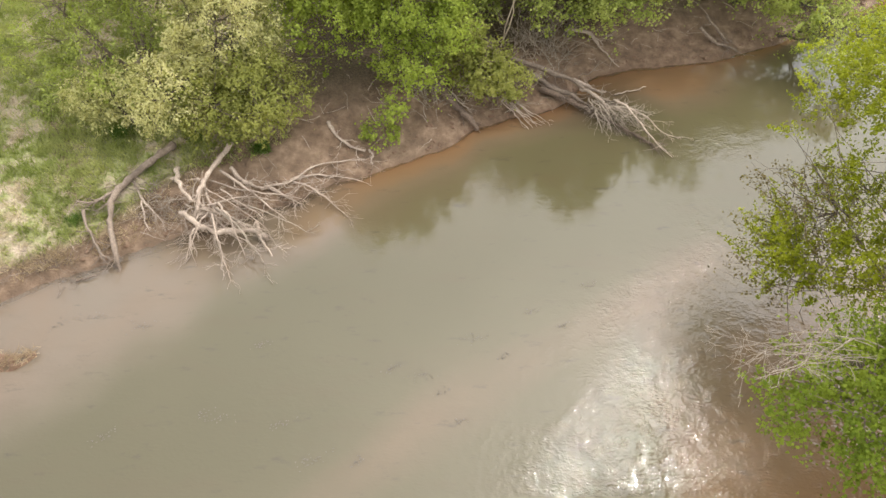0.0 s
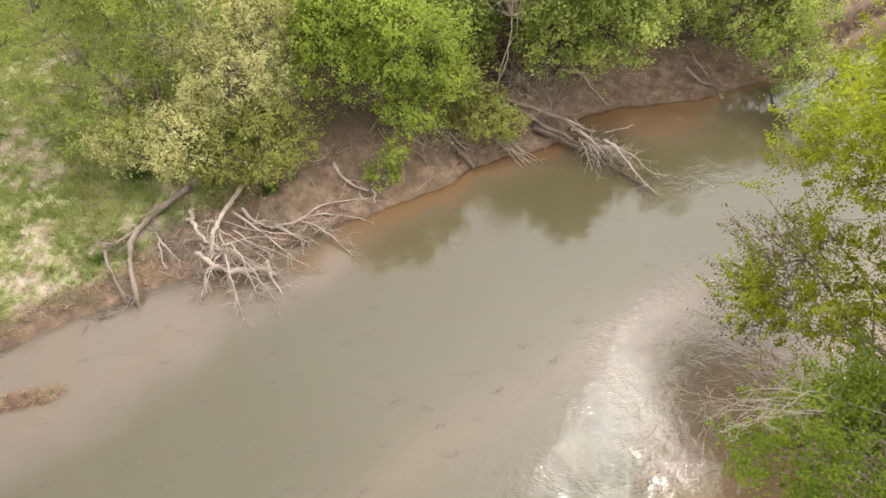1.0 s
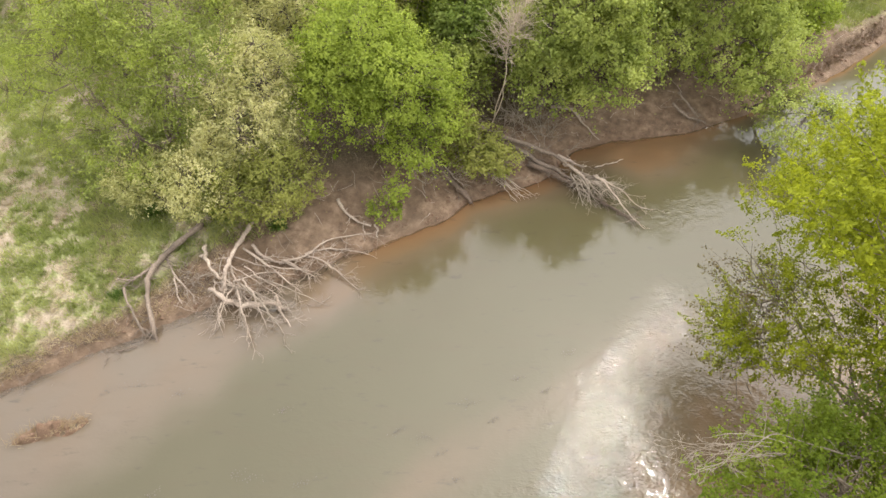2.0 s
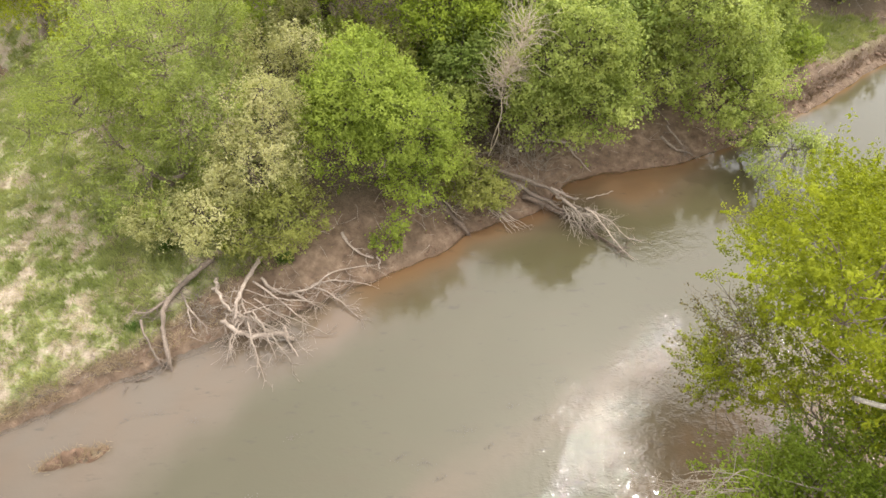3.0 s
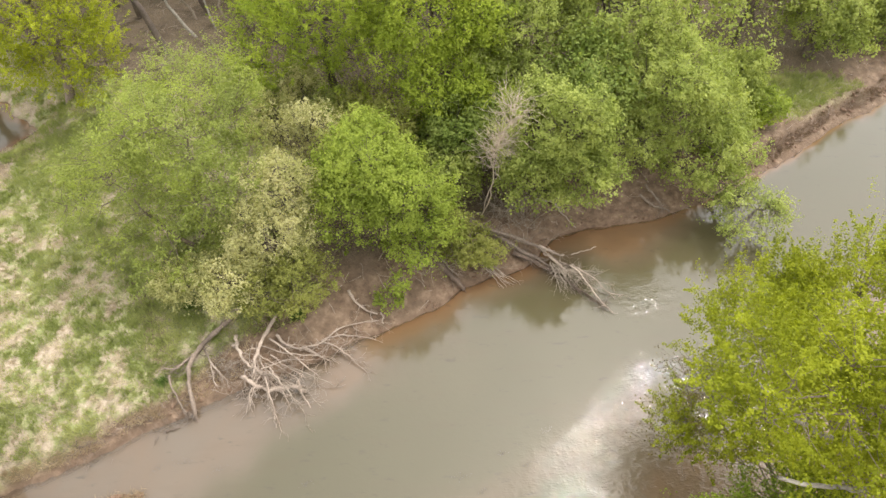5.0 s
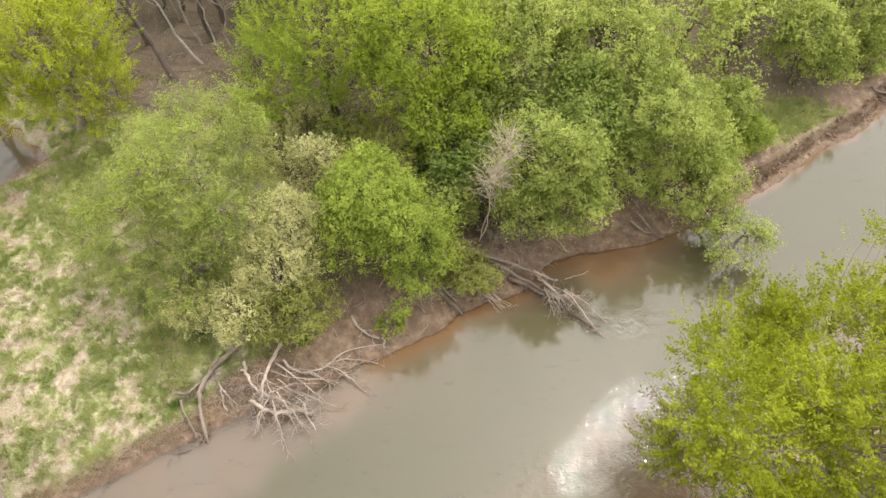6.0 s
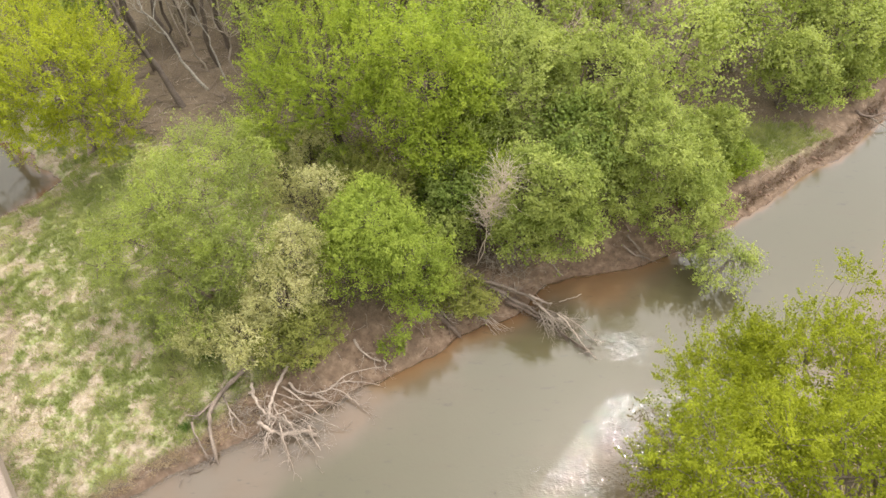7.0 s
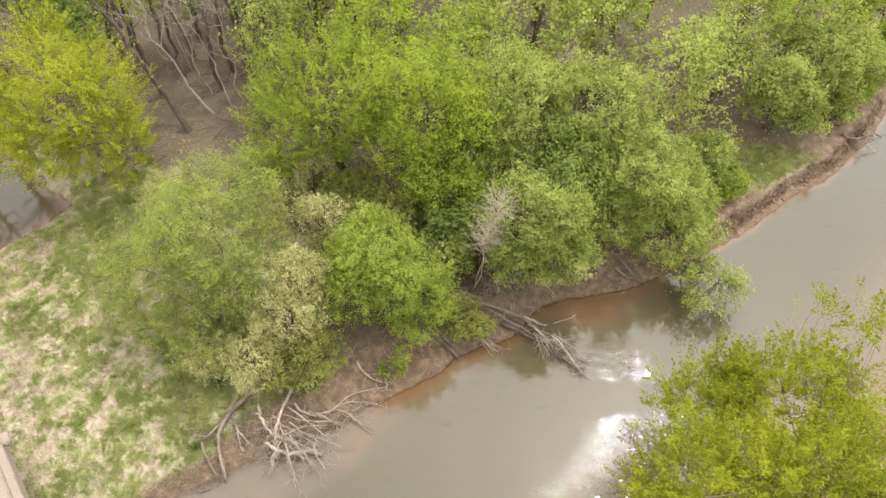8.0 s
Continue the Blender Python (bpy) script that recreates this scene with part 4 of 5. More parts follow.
top = thing("fallen_log", (3.0, 17.8, 0.4), "fallen grey tree with split limbs reaching into the river", "fallen tree")
limb(top, [(0.2, 18.3, 1.65), (1.0, 18.15, 1.35), (2.0, 18.0, 1.0), (3.2, 17.9, 0.72), (4.1, 17.5, 0.6), (4.7, 17.0, 0.5), (5.35, 16.6, 0.3)], 0.115, 0.03, GREYWOOD, 151, 22, 0.7)
limb(top, [(1.2, 18.6, 1.15), (2.2, 18.1, 0.8), (3.2, 17.55, 0.5), (4.1, 17.1, 0.34), (5.0, 16.5, 0.12)], 0.12, 0.04, GREYWOOD, 152, 24, 0.7)
limb(top, [(3.0, 17.4, 0.4), (3.9, 16.95, 0.25), (4.5, 16.6, 0.1)], 0.1, 0.05, DARKDRIFT, 153, 14, 0.6)
limb(top, [(4.0, 17.6, 0.62), (4.6, 17.35, 0.5), (5.0, 17.3, 0.4)], 0.07, 0.03, DRIFT, 154, 4, 0.4)
limb(top, [(4.2, 17.3, 0.5), (4.5, 16.9, 0.55), (4.9, 16.45, 0.35), (5.0, 16.25, 0.1)], 0.06, 0.03, DRIFT, 155, 7, 0.5)
limb(top, [(4.7, 16.5, 0.1), (5.3, 16.0, 0.06), (5.9, 15.4, 0.02), (6.6, 14.7, -0.05)], 0.045, 0.012, DARKDRIFT, 156, 40, 0.7)
limb(top, [(5.1, 16.6, 0.62), (5.5, 16.0, 0.6), (6.1, 15.3, 0.3), (6.6, 14.72, 0.02)], 0.035, 0.01, DRIFT, 157, 10, 0.5)
limb(top, [(5.2, 16.7, 0.55), (5.9, 16.3, 0.4), (6.6, 15.7, 0.12), (7.1, 15.6, 0.02)], 0.03, 0.008, DRIFT, 158, 10, 0.5)
for k in range(9):
    a = radians(-75 + 11 * k)
    s0 = (4.4 + 0.08 * k, 16.9 - 0.06 * k, 0.45)
    limb(top, [s0, (s0[0] + 0.5 * math.cos(a), s0[1] + 0.5 * math.sin(a), 0.4), (s0[0] + 1.2 * math.cos(a), s0[1] + 1.2 * math.sin(a), 0.05)], 0.03, 0.008, TWIG, 160 + k, 12, 0.6)

top = thing("driftwood_log", (0.3, 16.5, 0.5), "dark weathered log stuck in the muddy bank", "log")
limb(top, [(-0.3, 17.0, 1.0), (0.29, 16.45, 0.62), (0.7, 16.1, 0.35), (0.98, 15.88, 0.03)], 0.13, 0.07, DARKDRIFT, 171, 4, 0.4)
limb(top, [(-0.1, 16.9, 1.0), (0.4, 16.5, 0.72), (0.75, 16.25, 0.5)], 0.035, 0.012, DRIFT, 172, 8, 0.5)
top = thing("driftwood_stick", (-2.6, 14.8, 0.4), "pale forked stick resting on the mud", "stick")
limb(top, [(-3.3, 15.35, 0.75), (-2.87, 14.84, 0.5), (-2.21, 14.54, 0.36)], 0.055, 0.035, DRIFT, 173, 5, 0.35)
limb(top, [(-2.1, 14.62, 0.34), (-1.97, 14.5, 0.28), (-2.0, 14.28, 0.06)], 0.035, 0.03, DRIFT, 174, 0)
top = thing("driftwood_stick", (4.9, 19.5, 0.6), "long bent grey stick on the cove's mud slope", "stick")
limb(top, [(3.95, 19.8, 0.95), (4.67, 19.75, 0.88), (5.15, 19.5, 0.55), (5.75, 19.0, 0.08)], 0.07, 0.02, DRIFT, 175, 6, 0.5)
top = thing("driftwood_log", (9.5, 20.0, 0.3), "forked grey log at the water's edge", "log")
limb(top, [(8.5, 20.2, 0.8), (9.0, 20.05, 0.52), (9.45, 19.95, 0.34), (9.8, 19.85, 0.15)], 0.06, 0.035, GREYWOOD, 176, 9, 0.5)
limb(top, [(8.75, 20.6, 1.0), (9.1, 20.3, 0.7), (9.5, 19.98, 0.36)], 0.05, 0.03, GREYWOOD, 177, 9, 0.45)
top = thing("driftwood_stick", (2.2, 16.3, 0.2), "bunch of pale sticks dipping into the water", "stick")
for k in range(6):
    limb(top, [(1.75 + 0.1 * k, 16.75, 0.4), (2.2 + 0.1 * k, 16.35, 0.25), (2.55 + 0.13 * k, 15.95 + 0.06 * k, 0.0)], 0.016, 0.008, DRIFT, 180 + k, 2, 0.3)
top = thing("driftwood_stick", (5.9, 17.8, 0.03), "thin stick lying in the shallows", "stick")
limb(top, [(5.38, 17.59, 0.05), (5.9, 17.72, 0.07), (6.44, 18.02, 0.04)], 0.022, 0.012, DRIFT, 188, 2, 0.2)
top = thing("driftwood_stick", (-9.0, 10.2, 0.05), "small dark stick at the waterline", "stick")
limb(top, [(-8.95, 10.1, 0.05), (-8.75, 10.2, 0.06), (-8.5, 10.28, 0.04)], 0.025, 0.012, DARKDRIFT, 189, 1, 0.15)

top = thing("driftwood_log", (24.2, 29.6, 0.3), "dark fallen branch reaching from the bank into the river", "log")
limb(top, [(22.9, 29.6, 0.85), (23.6, 29.4, 0.6), (24.4, 29.7, 0.45), (25.4, 30.2, 0.25)], 0.08, 0.03, DARKDRIFT, 190, 14, 0.8)
limb(top, [(23.8, 29.5, 0.5), (24.4, 29.1, 0.3), (25.0, 28.9, 0.05)], 0.04, 0.015, TWIG, 191, 10, 0.7)
top = thing("driftwood_stick", (13.65, 22.15, 0.15), "pale stick standing in the water's edge", "stick")
limb(top, [(13.65, 22.1, -0.05), (13.64, 22.2, 0.35), (13.66, 22.3, 0.8)], 0.035, 0.025, PALEBARK, 192, 1, 0.2)


# ---- bare brush ----
def brush(name, label, foot, spread, height, count, mat, seed, thick=0.012, lean=(0, 0, 0), category="bush", rise=None):
    """A leafless bush of many thin forked stems."""
    rng = np.random.default_rng(seed)
    z = on_land(foot[0], foot[1]) if rise is None else rise
    top = thing(name, (foot[0], foot[1], z - 0.03), label, category)
    wood = Wood()
    for _ in range(count):
        a = np.array([rng.normal(0, spread * 0.35), rng.normal(0, spread * 0.25), 0.0])
        a[2] = (on_land(foot[0] + a[0], foot[1] + a[1]) - z) if rise is None else 0.0
        b = a + np.array([rng.normal(lean[0], spread * 0.5), rng.normal(lean[1], spread * 0.4), lean[2] + height * rng.uniform(0.45, 1.1)])
        stem = bent(rng, a, b, 6, 0.5)
        r = thick * rng.uniform(0.6, 1.3)
        wood.add(stem, np.linspace(r, r * 0.25, 6), 4)
        for _ in range(4):
            q = stem[int(rng.integers(1, 6))]
            e = (b - a) * 0.35 + rng.normal(0, 0.28 * height, 3)
            wood.add(bent(rng, q, q + e * rng.uniform(0.3, 0.9), 4, 0.5), np.linspace(r * 0.5, 0.003, 4), 3)
    part("stem_tangle", wood.mesh("stem_tangle"), mat, top)
    return top


brush("bare_bush", "tangle of brown leafless brush on the cove's bank", (3.1, 19.2), 1.5, 1.1, 90, TWIG, 201)
brush("bare_bush", "brown leafless brush under the leaning log", (1.6, 17.3), 1.4, 0.7, 60, TWIG, 202)
brush("bare_bush", "dry brown twigs under the leafy tree", (-0.5, 16.7), 1.0, 0.8, 45, TWIG, 203)
brush("bare_bush", "hanging roots and dry stems on the cut bank", (-7.4, 12.3), 1.2, 0.35, 70, TWIG, 205, 0.01)
brush("bare_bush", "dry roots and stems along the cut bank", (-9.6, 10.5), 1.0, 0.2, 50, GREYWOOD, 206, 0.008)
brush("bare_bush", "dry roots and stems along the low bank", (-11.4, 9.55), 1.1, 0.18, 40, GREYWOOD, 207, 0.008)

# bare trees in the gap of the wood
def bare_tree(label, foot, tip, r, mat, seed, branches=10, reach=2.0, low=4, fine=0.012):
    rng = np.random.default_rng(seed)
    z = on_land(*foot)
    top = thing("bare_tree", (foot[0], foot[1], z - 0.1), label, "tree", "bare trees in the wood")
    wood = Wood()
    line = bent(rng, (0, 0, 0), (tip[0] - foot[0], tip[1] - foot[1], tip[2] - z), 12, 0.22)
    wood.add(line, np.linspace(r, r * 0.2, 12), 8)
    for _ in range(branches):
        q = line[int(rng.integers(low, 11))]
        d = rng.normal(0, 1, 3) * np.array([1, 1, 0.3]) + (line[-1] - line[0]) / np.linalg.norm(line[-1]) * 1.1
        d /= np.linalg.norm(d)
        b = q + d * reach * rng.uniform(0.5, 1.2)
        sub = bent(rng, q, b, 6, 0.4)
        wood.add(sub, np.linspace(r * 0.35, fine * 0.7, 6), 5)
        for _ in range(5):
            s0 = sub[int(rng.integers(1, 6))]
            e = d + rng.normal(0, 0.6, 3)
            wood.add(bent(rng, s0, s0 + e * reach * rng.uniform(0.15, 0.4), 4, 0.4), np.linspace(fine, fine * 0.35, 4), 3)
    part("trunk", wood.mesh("trunk"), mat, top)
    return top


for k, (fx, fy, tx, ty, tz) in enumerate(((1.9, 19.3, 2.8, 19.4, 6.6), (1.8, 19.1, 2.3, 19.0, 5.4))):
    bare_tree("thin tan leafless sapling with feathery twigs", (fx, fy), (tx, ty, tz), 0.026, PLUME, 310 + k, 80, 0.95, 7, 0.006)
for k, (fx, fy, tx, ty, tz) in enumerate(((-12.6, 32.6, -13.8, 33.6, 8.0), (-10.9, 32.4, -11.6, 33.2, 7.5), (-14.4, 35.2, -15.2, 36.0, 8.5), (-13.0, 36.8, -12.6, 37.6, 8.5))):
    bare_tree("grey leafless tree with thin tangled branches", (fx, fy), (tx, ty, tz), 0.07, TWIG, 206 + k, 22, 1.8)
bare_tree("leaning dark-barked tree with few leaves in the wood", (-13.3, 29.6), (-17.0, 31.5, 9.5), 0.2, BARK, 221, 9, 1.8)
bare_tree("pale dead tree leaning in a gap of the wood", (-12.2, 31.0), (-15.6, 33.4, 8.2), 0.09, PALEBARK, 222, 9, 2.2)
bare_tree("thin pale dead tree in the wood", (-11.4, 31.8), (-13.4, 34.0, 7.0), 0.055, PALEBARK, 223, 6, 1.5)
bare_tree("slim dark trunk in the wood", (-12.1, 33.3), (-12.6, 34.0, 10.5), 0.15, BARK, 224, 6, 1.5)
bare_tree("slim dark trunk in the wood", (-11.0, 35.5), (-11.2, 36.0, 10.5), 0.16, BARK, 225, 6, 1.5)
bare_tree("slim dark trunk in the wood", (-14.7, 34.6), (-15.6, 35.2, 10.0), 0.15, BARK, 226, 6, 1.5)
bare_tree("slim dark trunk in the wood", (-15.6, 32.8), (-17.2, 33.6, 9.0), 0.13, BARK, 227, 6, 1.5)
bare_tree("slim dark trunk in the wood", (-10.0, 34.0), (-9.6, 34.8, 9.5), 0.12, BARK, 228, 6, 1.5)
bare_tree("dark trunk standing in the wood", (3.9, 39.5), (4.1, 39.9, 10.5), 0.26, BARK, 229, 6, 1.5)
bare_tree("dark trunk standing in the wood", (6.6, 40.2), (6.8, 40.4, 10.0), 0.2, BARK, 230, 6, 1.5)
bare_tree("dark trunk standing in the wood", (-4.1, 35.0), (-4.4, 35.3, 10.0), 0.15, BARK, 231, 6, 1.5)

bare_tree("grey leafless tree behind the pool", (-23.6, 29.6), (-22.8, 28.6, 9.0), 0.18, BARK, 233, 16, 2.4)
for k, (fx, fy) in enumerate(((-22.2, 30.6), (-24.8, 30.8), (-27.6, 29.8), (-25.0, 32.6), (-21.0, 31.8))):
    bare_tree("grey leafless tree behind the pool", (fx, fy), (fx + 0.6, fy - 0.9, 8.5 + 0.4 * k), 0.13, BARK, 320 + k, 22, 2.2)
for k, (fx, fy, tz) in enumerate(((13.0, 31.8, 6.8), (15.6, 33.4, 7.0), (9.2, 30.2, 7.6), (5.6, 27.8, 7.6))):
    bare_tree("grey tree still without leaves among green crowns", (fx, fy), (fx + 0.3, fy - 0.2, tz), 0.06, TAN if k % 2 else TWIG, 330 + k, 44, 1.3)
bare_tree("grey leafless tree behind the pool", (-26.2, 29.4), (-25.6, 28.2, 9.5), 0.2, BARK, 234, 16, 2.4)

slim = np.random.default_rng(232)
for k in range(18):
    x, y = slim.uniform(-19, -6), slim.uniform(32.5, 43)
    bare_tree("slim dark trunk in the wood", (x, y), (x + slim.normal(-0.3, 0.7), y + slim.normal(0.3, 0.4), slim.uniform(8.5, 11)), slim.uniform(0.08, 0.16), BARK, 240 + k, 6, 1.5)

# ---- the wood behind: a few kinds of tree, repeated ----
kinds = []
for k, (lab, mat, lobes, up) in enumerate((
        ("pale-green broadleaf tree in the wood", PALE, [(0, 0, 5.2, 2.3, 2.2, 2.7), (0.9, -0.6, 3.4, 1.7, 1.6, 1.8)], 0.55),
        ("fresh green tree in the wood", FRESH, [(0, 0, 5.8, 2.2, 2.1, 2.9), (-0.8, -0.7, 3.8, 1.6, 1.6, 1.9)], 0.7),
        ("green tree in the wood", BRIGHT, [(0, 0, 5.0, 2.4, 2.2, 2.6), (0.5, -1.0, 3.0, 1.6, 1.5, 1.6)], 0.5),
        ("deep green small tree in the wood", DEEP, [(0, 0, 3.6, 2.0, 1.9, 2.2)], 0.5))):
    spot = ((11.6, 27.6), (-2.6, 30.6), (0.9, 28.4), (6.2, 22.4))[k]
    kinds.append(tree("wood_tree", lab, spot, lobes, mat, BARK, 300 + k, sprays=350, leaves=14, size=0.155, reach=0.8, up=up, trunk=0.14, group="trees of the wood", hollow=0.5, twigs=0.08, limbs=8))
rng = np.random.default_rng(77)
taken = [(-9.3, 17.6), (-17.6, 27.3), (-4.6, 25.8), (-0.3, 24.0), (3.4, 25.2), (7.3, 25.4), (9.6, 22.4), (4.2, 20.2), (11.6, 27.6), (-2.6, 30.6), (0.9, 28.4), (6.2, 22.4), (18.7, 29.5), (13.9, 25.3), (21.6, 31.6), (26.0, 35.4)]
count = 0
for x, y, k, s in ((15.4, 30.8, 0, 0.85), (17.0, 33.0, 2, 0.95), (20.4, 34.2, 0, 1.0), (-10.4, 37.5, 1, 0.8), (-14.6, 38.4, 0, 0.9)):
    taken.append((x, y))
    copy_thing(kinds[k], Matrix.LocRotScale((x, y, on_land(x, y) - 0.08), Euler((0, 0, x)), (s, s, s)))
for _ in range(6000):
    x, y = rng.uniform(-38, 40), rng.uniform(24, 50)
    z, df, dn, ins, dp = land(np.array([x]), np.array([y]))
    gap = ((x + 13.2) / 4.2) ** 2 + ((y - 31.6) / 4.7) ** 2 < 1
    glade_ = ((x - 18.2) / 3.0) ** 2 + ((y - 28.0) / 1.8) ** 2 < 1
    meadow_ = (y < 27.5 + (-14 - x) * 0.6 and x < -6.5) or (y < 30.5 and -11.5 < x < -1) or (x > 14 and df[0] < 4.2 and y < 29.6)
    if df[0] < (2.6 if y < 27 else 1.7) or dp[0] > -2.0 or gap or glade_ or meadow_ or abs(x) > 0.72 * y + 3 or min((x - a) ** 2 + (y - b) ** 2 for a, b in taken) < (2.5 + 0.03 * (y - 24)) ** 2:
        continue
    taken.append((x, y))
    w = rng.random()
    right = x > 4
    src = kinds[0 if w < (0.55 if right else 0.3) else 1 if w < 0.7 else 2 if w < 0.85 else 3]
    s = rng.uniform(0.8, 1.25)
    copy_thing(src, Matrix.LocRotScale((x, y, float(z[0]) - 0.08), Euler((0, 0, rng.uniform(0, 6.28))), (s, s, s * rng.uniform(0.9, 1.15))))
    count += 1
    if count >= 48:
        break

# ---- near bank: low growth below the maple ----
# The maple's shade on these low branches is put into their leaf colour.
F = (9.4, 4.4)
tree("box_elder", "leafy branches low over the water, greens darkened for the maple's shade", F,
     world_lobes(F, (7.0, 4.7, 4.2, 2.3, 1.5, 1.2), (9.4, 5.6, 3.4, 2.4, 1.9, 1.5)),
     SHADELEAF, GREYWOOD, 24, sprays=1300, leaves=36, size=0.065, reach=0.55, up=0.3, slim=0.75, stems=2, trunk=0.12, twigs=0.3)
top = thing("bare_limb", (8.2, 4.9, 3.2), "bare grey limb with fine twigs over the water", "branch")
limb(top, [(9.9, 5.2, 3.4), (7.4, 5.3, 4.4), (6.0, 5.3, 5.0), (5.0, 4.7, 5.6)], 0.02, 0.007, TWIG, 241, 12, 0.6, fork=5, dip=0.2, fine=0.005)
twig_fan = np.random.default_rng(243)
for k in range(9):
    tip = (4.05 + twig_fan.normal(0, 0.15), 4.3 + 0.09 * k, 5.7 + twig_fan.normal(0, 0.12))
    root = (5.5 + twig_fan.normal(0, 0.25), 4.95 + twig_fan.normal(0, 0.1), 5.25)
    limb(top, [root, ((root[0] + tip[0]) / 2, (root[1] + tip[1]) / 2 + twig_fan.normal(0, 0.08), 5.55), tip], 0.009, 0.003, TWIG, 244 + k, 7, 0.4, name="twig", fork=4, dip=0.15, sides=4, fine=0.004)

# young reddish-brown shoots low on the river side of the near maple, and its pale limbs
BUDS = leaf_material("young_brown_shoots", (0.1, 0.075, 0.035), (0.2, 0.16, 0.055), (0.24, 0.22, 0.06))
near = [o for o in scene.objects if o.name.startswith("maple_tree") and o.location.y < 8][0]
base_z = near.location
for nm, pts, r0, r1 in (("limb", [(10.5, 5.5, 5.6), (9.2, 5.2, 7.4), (7.9, 5.1, 7.9), (6.6, 5.2, 8.1)], 0.085, 0.04), ("limb", [(10.4, 5.7, 6.2), (9.0, 5.8, 7.8), (7.4, 6.2, 8.3), (6.4, 6.9, 8.9)], 0.09, 0.035)):
    wood = Wood()
    line = spline(pts, 6) - np.array(base_z)
    wood.add(line + np.random.default_rng(26).normal(0, 0.015, line.shape), np.linspace(r0, r1, len(line)), 8)
    part(nm, wood.mesh(nm), PALEBARK, near, "pale mottled limb")

rng = np.random.default_rng(27)
v, f, p, g, ln = crown(rng, [np.array((*(np.array(q[:3]) - np.array(base_z)), *q[3:])) for q in ((7.5, 9.7, 2.7, 1.0, 1.3, 1.2), (7.0, 8.9, 2.0, 0.7, 0.7, 0.7))], 130, 15, 0.065, 0.8, 0.35, 0.7, 0.6, -0.9, 0.2)
tagged(part("young_growth", mesh_of("young_growth", v, f), BUDS, near, "sparse reddish-brown young leaves"), "sparse reddish-brown young leaves", kind="stuff")
wood = Wood()
for k in range(len(p)):
    a = p[k] - g[k] * ln[k] * 0.5 + np.array([rng.uniform(0.3, 1.0), rng.normal(0, 0.3), rng.normal(0, 0.2)])
    wood.add(bent(rng, a, p[k] + g[k] * ln[k] * 0.6, 4, 0.25), np.linspace(0.012, 0.003, 4), 3)
part("twig_growth", wood.mesh("twig_growth"), GREYWOOD, near)

# ---- silt clump with dry grass in the shallows ----
def mound(name, label, line, width, height, mat, seed):
    rng = np.random.default_rng(seed)
    p = spline(line, 16)
    top = thing(name, (*p[len(p) // 2][:2], -0.05), label, "sandbank")
    rows, across = len(p), 17
    tan = np.gradient(p[:, :2], axis=0)
    nor = np.stack([-tan[:, 1], tan[:, 0]], 1) / (np.linalg.norm(tan, axis=1)[:, None] + 1e-9)
    t = np.linspace(-1, 1, across)
    shape = np.sin(np.linspace(0.12, math.pi - 0.12, rows)) ** 0.6
    w = width * shape * (1 + 0.3 * fbm(p[:, 0], p[:, 1], 0.5, seed))
    xy = p[:, None, :2] + nor[:, None] * (t[None, :, None] * w[:, None, None])
    z = height * shape[:, None] * (1 - np.abs(t[None]) ** 2.5) * (0.75 + 2.2 * fbm(xy[..., 0], xy[..., 1], 0.22, seed + 1, 3))
    v = np.concatenate([xy, z[..., None]], -1).reshape(-1, 3) - np.array(top.location)
    i = np.arange(rows * across).reshape(rows, across)
    f = np.stack([i[:-1, :-1], i[1:, :-1], i[1:, 1:], i[:-1, 1:]], -1).reshape(-1, 4)
    part("silt", smooth_faces(mesh_of("silt", v, f)), mat, top)
    return top


def mud_material():
    m, n, l, bsdf = material("dry_matted_mud")
    fine, mid = noise_tex(n, l, 0.03, 6.0, 0.75), noise_tex(n, l, 0.25, 4.0)
    col = ramp(n, l, fine, (0.3, (0.085, 0.048, 0.028)), (0.5, (0.18, 0.11, 0.068)), (0.72, (0.3, 0.21, 0.14)))
    col = mixed(n, l, ramp(n, l, mid, (0.45, (0, 0, 0)), (0.65, (0.7, 0.7, 0.7))), col, (0.15, 0.085, 0.05))
    l.new(col, bsdf.inputs["Base Color"])
    bsdf.inputs["Roughness"].default_value = 0.85
    bumped(n, l, bsdf, fine, 0.9, 0.03)
    return m


MUD = mud_material()
clump = mound("silt_clump", "small brown silt clump matted with dry grass in the shallows", [(-10.85, 7.45, 0), (-10.4, 7.65, 0), (-9.95, 7.85, 0), (-9.55, 7.85, 0), (-9.15, 8.1, 0)], 0.24, 0.24, MUD, 251)


# ---- grass ----
def blades(rng, x, y, z, count, height, width, lean):
    """Tufts of bent blades at many places, as arrays."""
    k = np.repeat(np.arange(len(x)), count)
    n = len(k)
    a = rng.uniform(0, 2 * math.pi, n)
    h = height[k] * rng.uniform(0.5, 1.15, n)
    o = rng.normal(0, 0.05, (n, 2))
    base = np.stack([x[k] + o[:, 0], y[k] + o[:, 1], z[k] - 0.01], 1)
    out = np.stack([np.cos(a), np.sin(a), 0 * a], 1)
    side = np.stack([-np.sin(a), np.cos(a), 0 * a], 1) * width
    up = np.array([0, 0, 1.0])
    tip = base + out * (h * lean)[:, None] + up * (h * 0.9)[:, None]
    v = np.stack([base - side, base + side, tip], 1).reshape(-1, 3)
    f = np.arange(3 * n).reshape(n, 3)
    return v, f


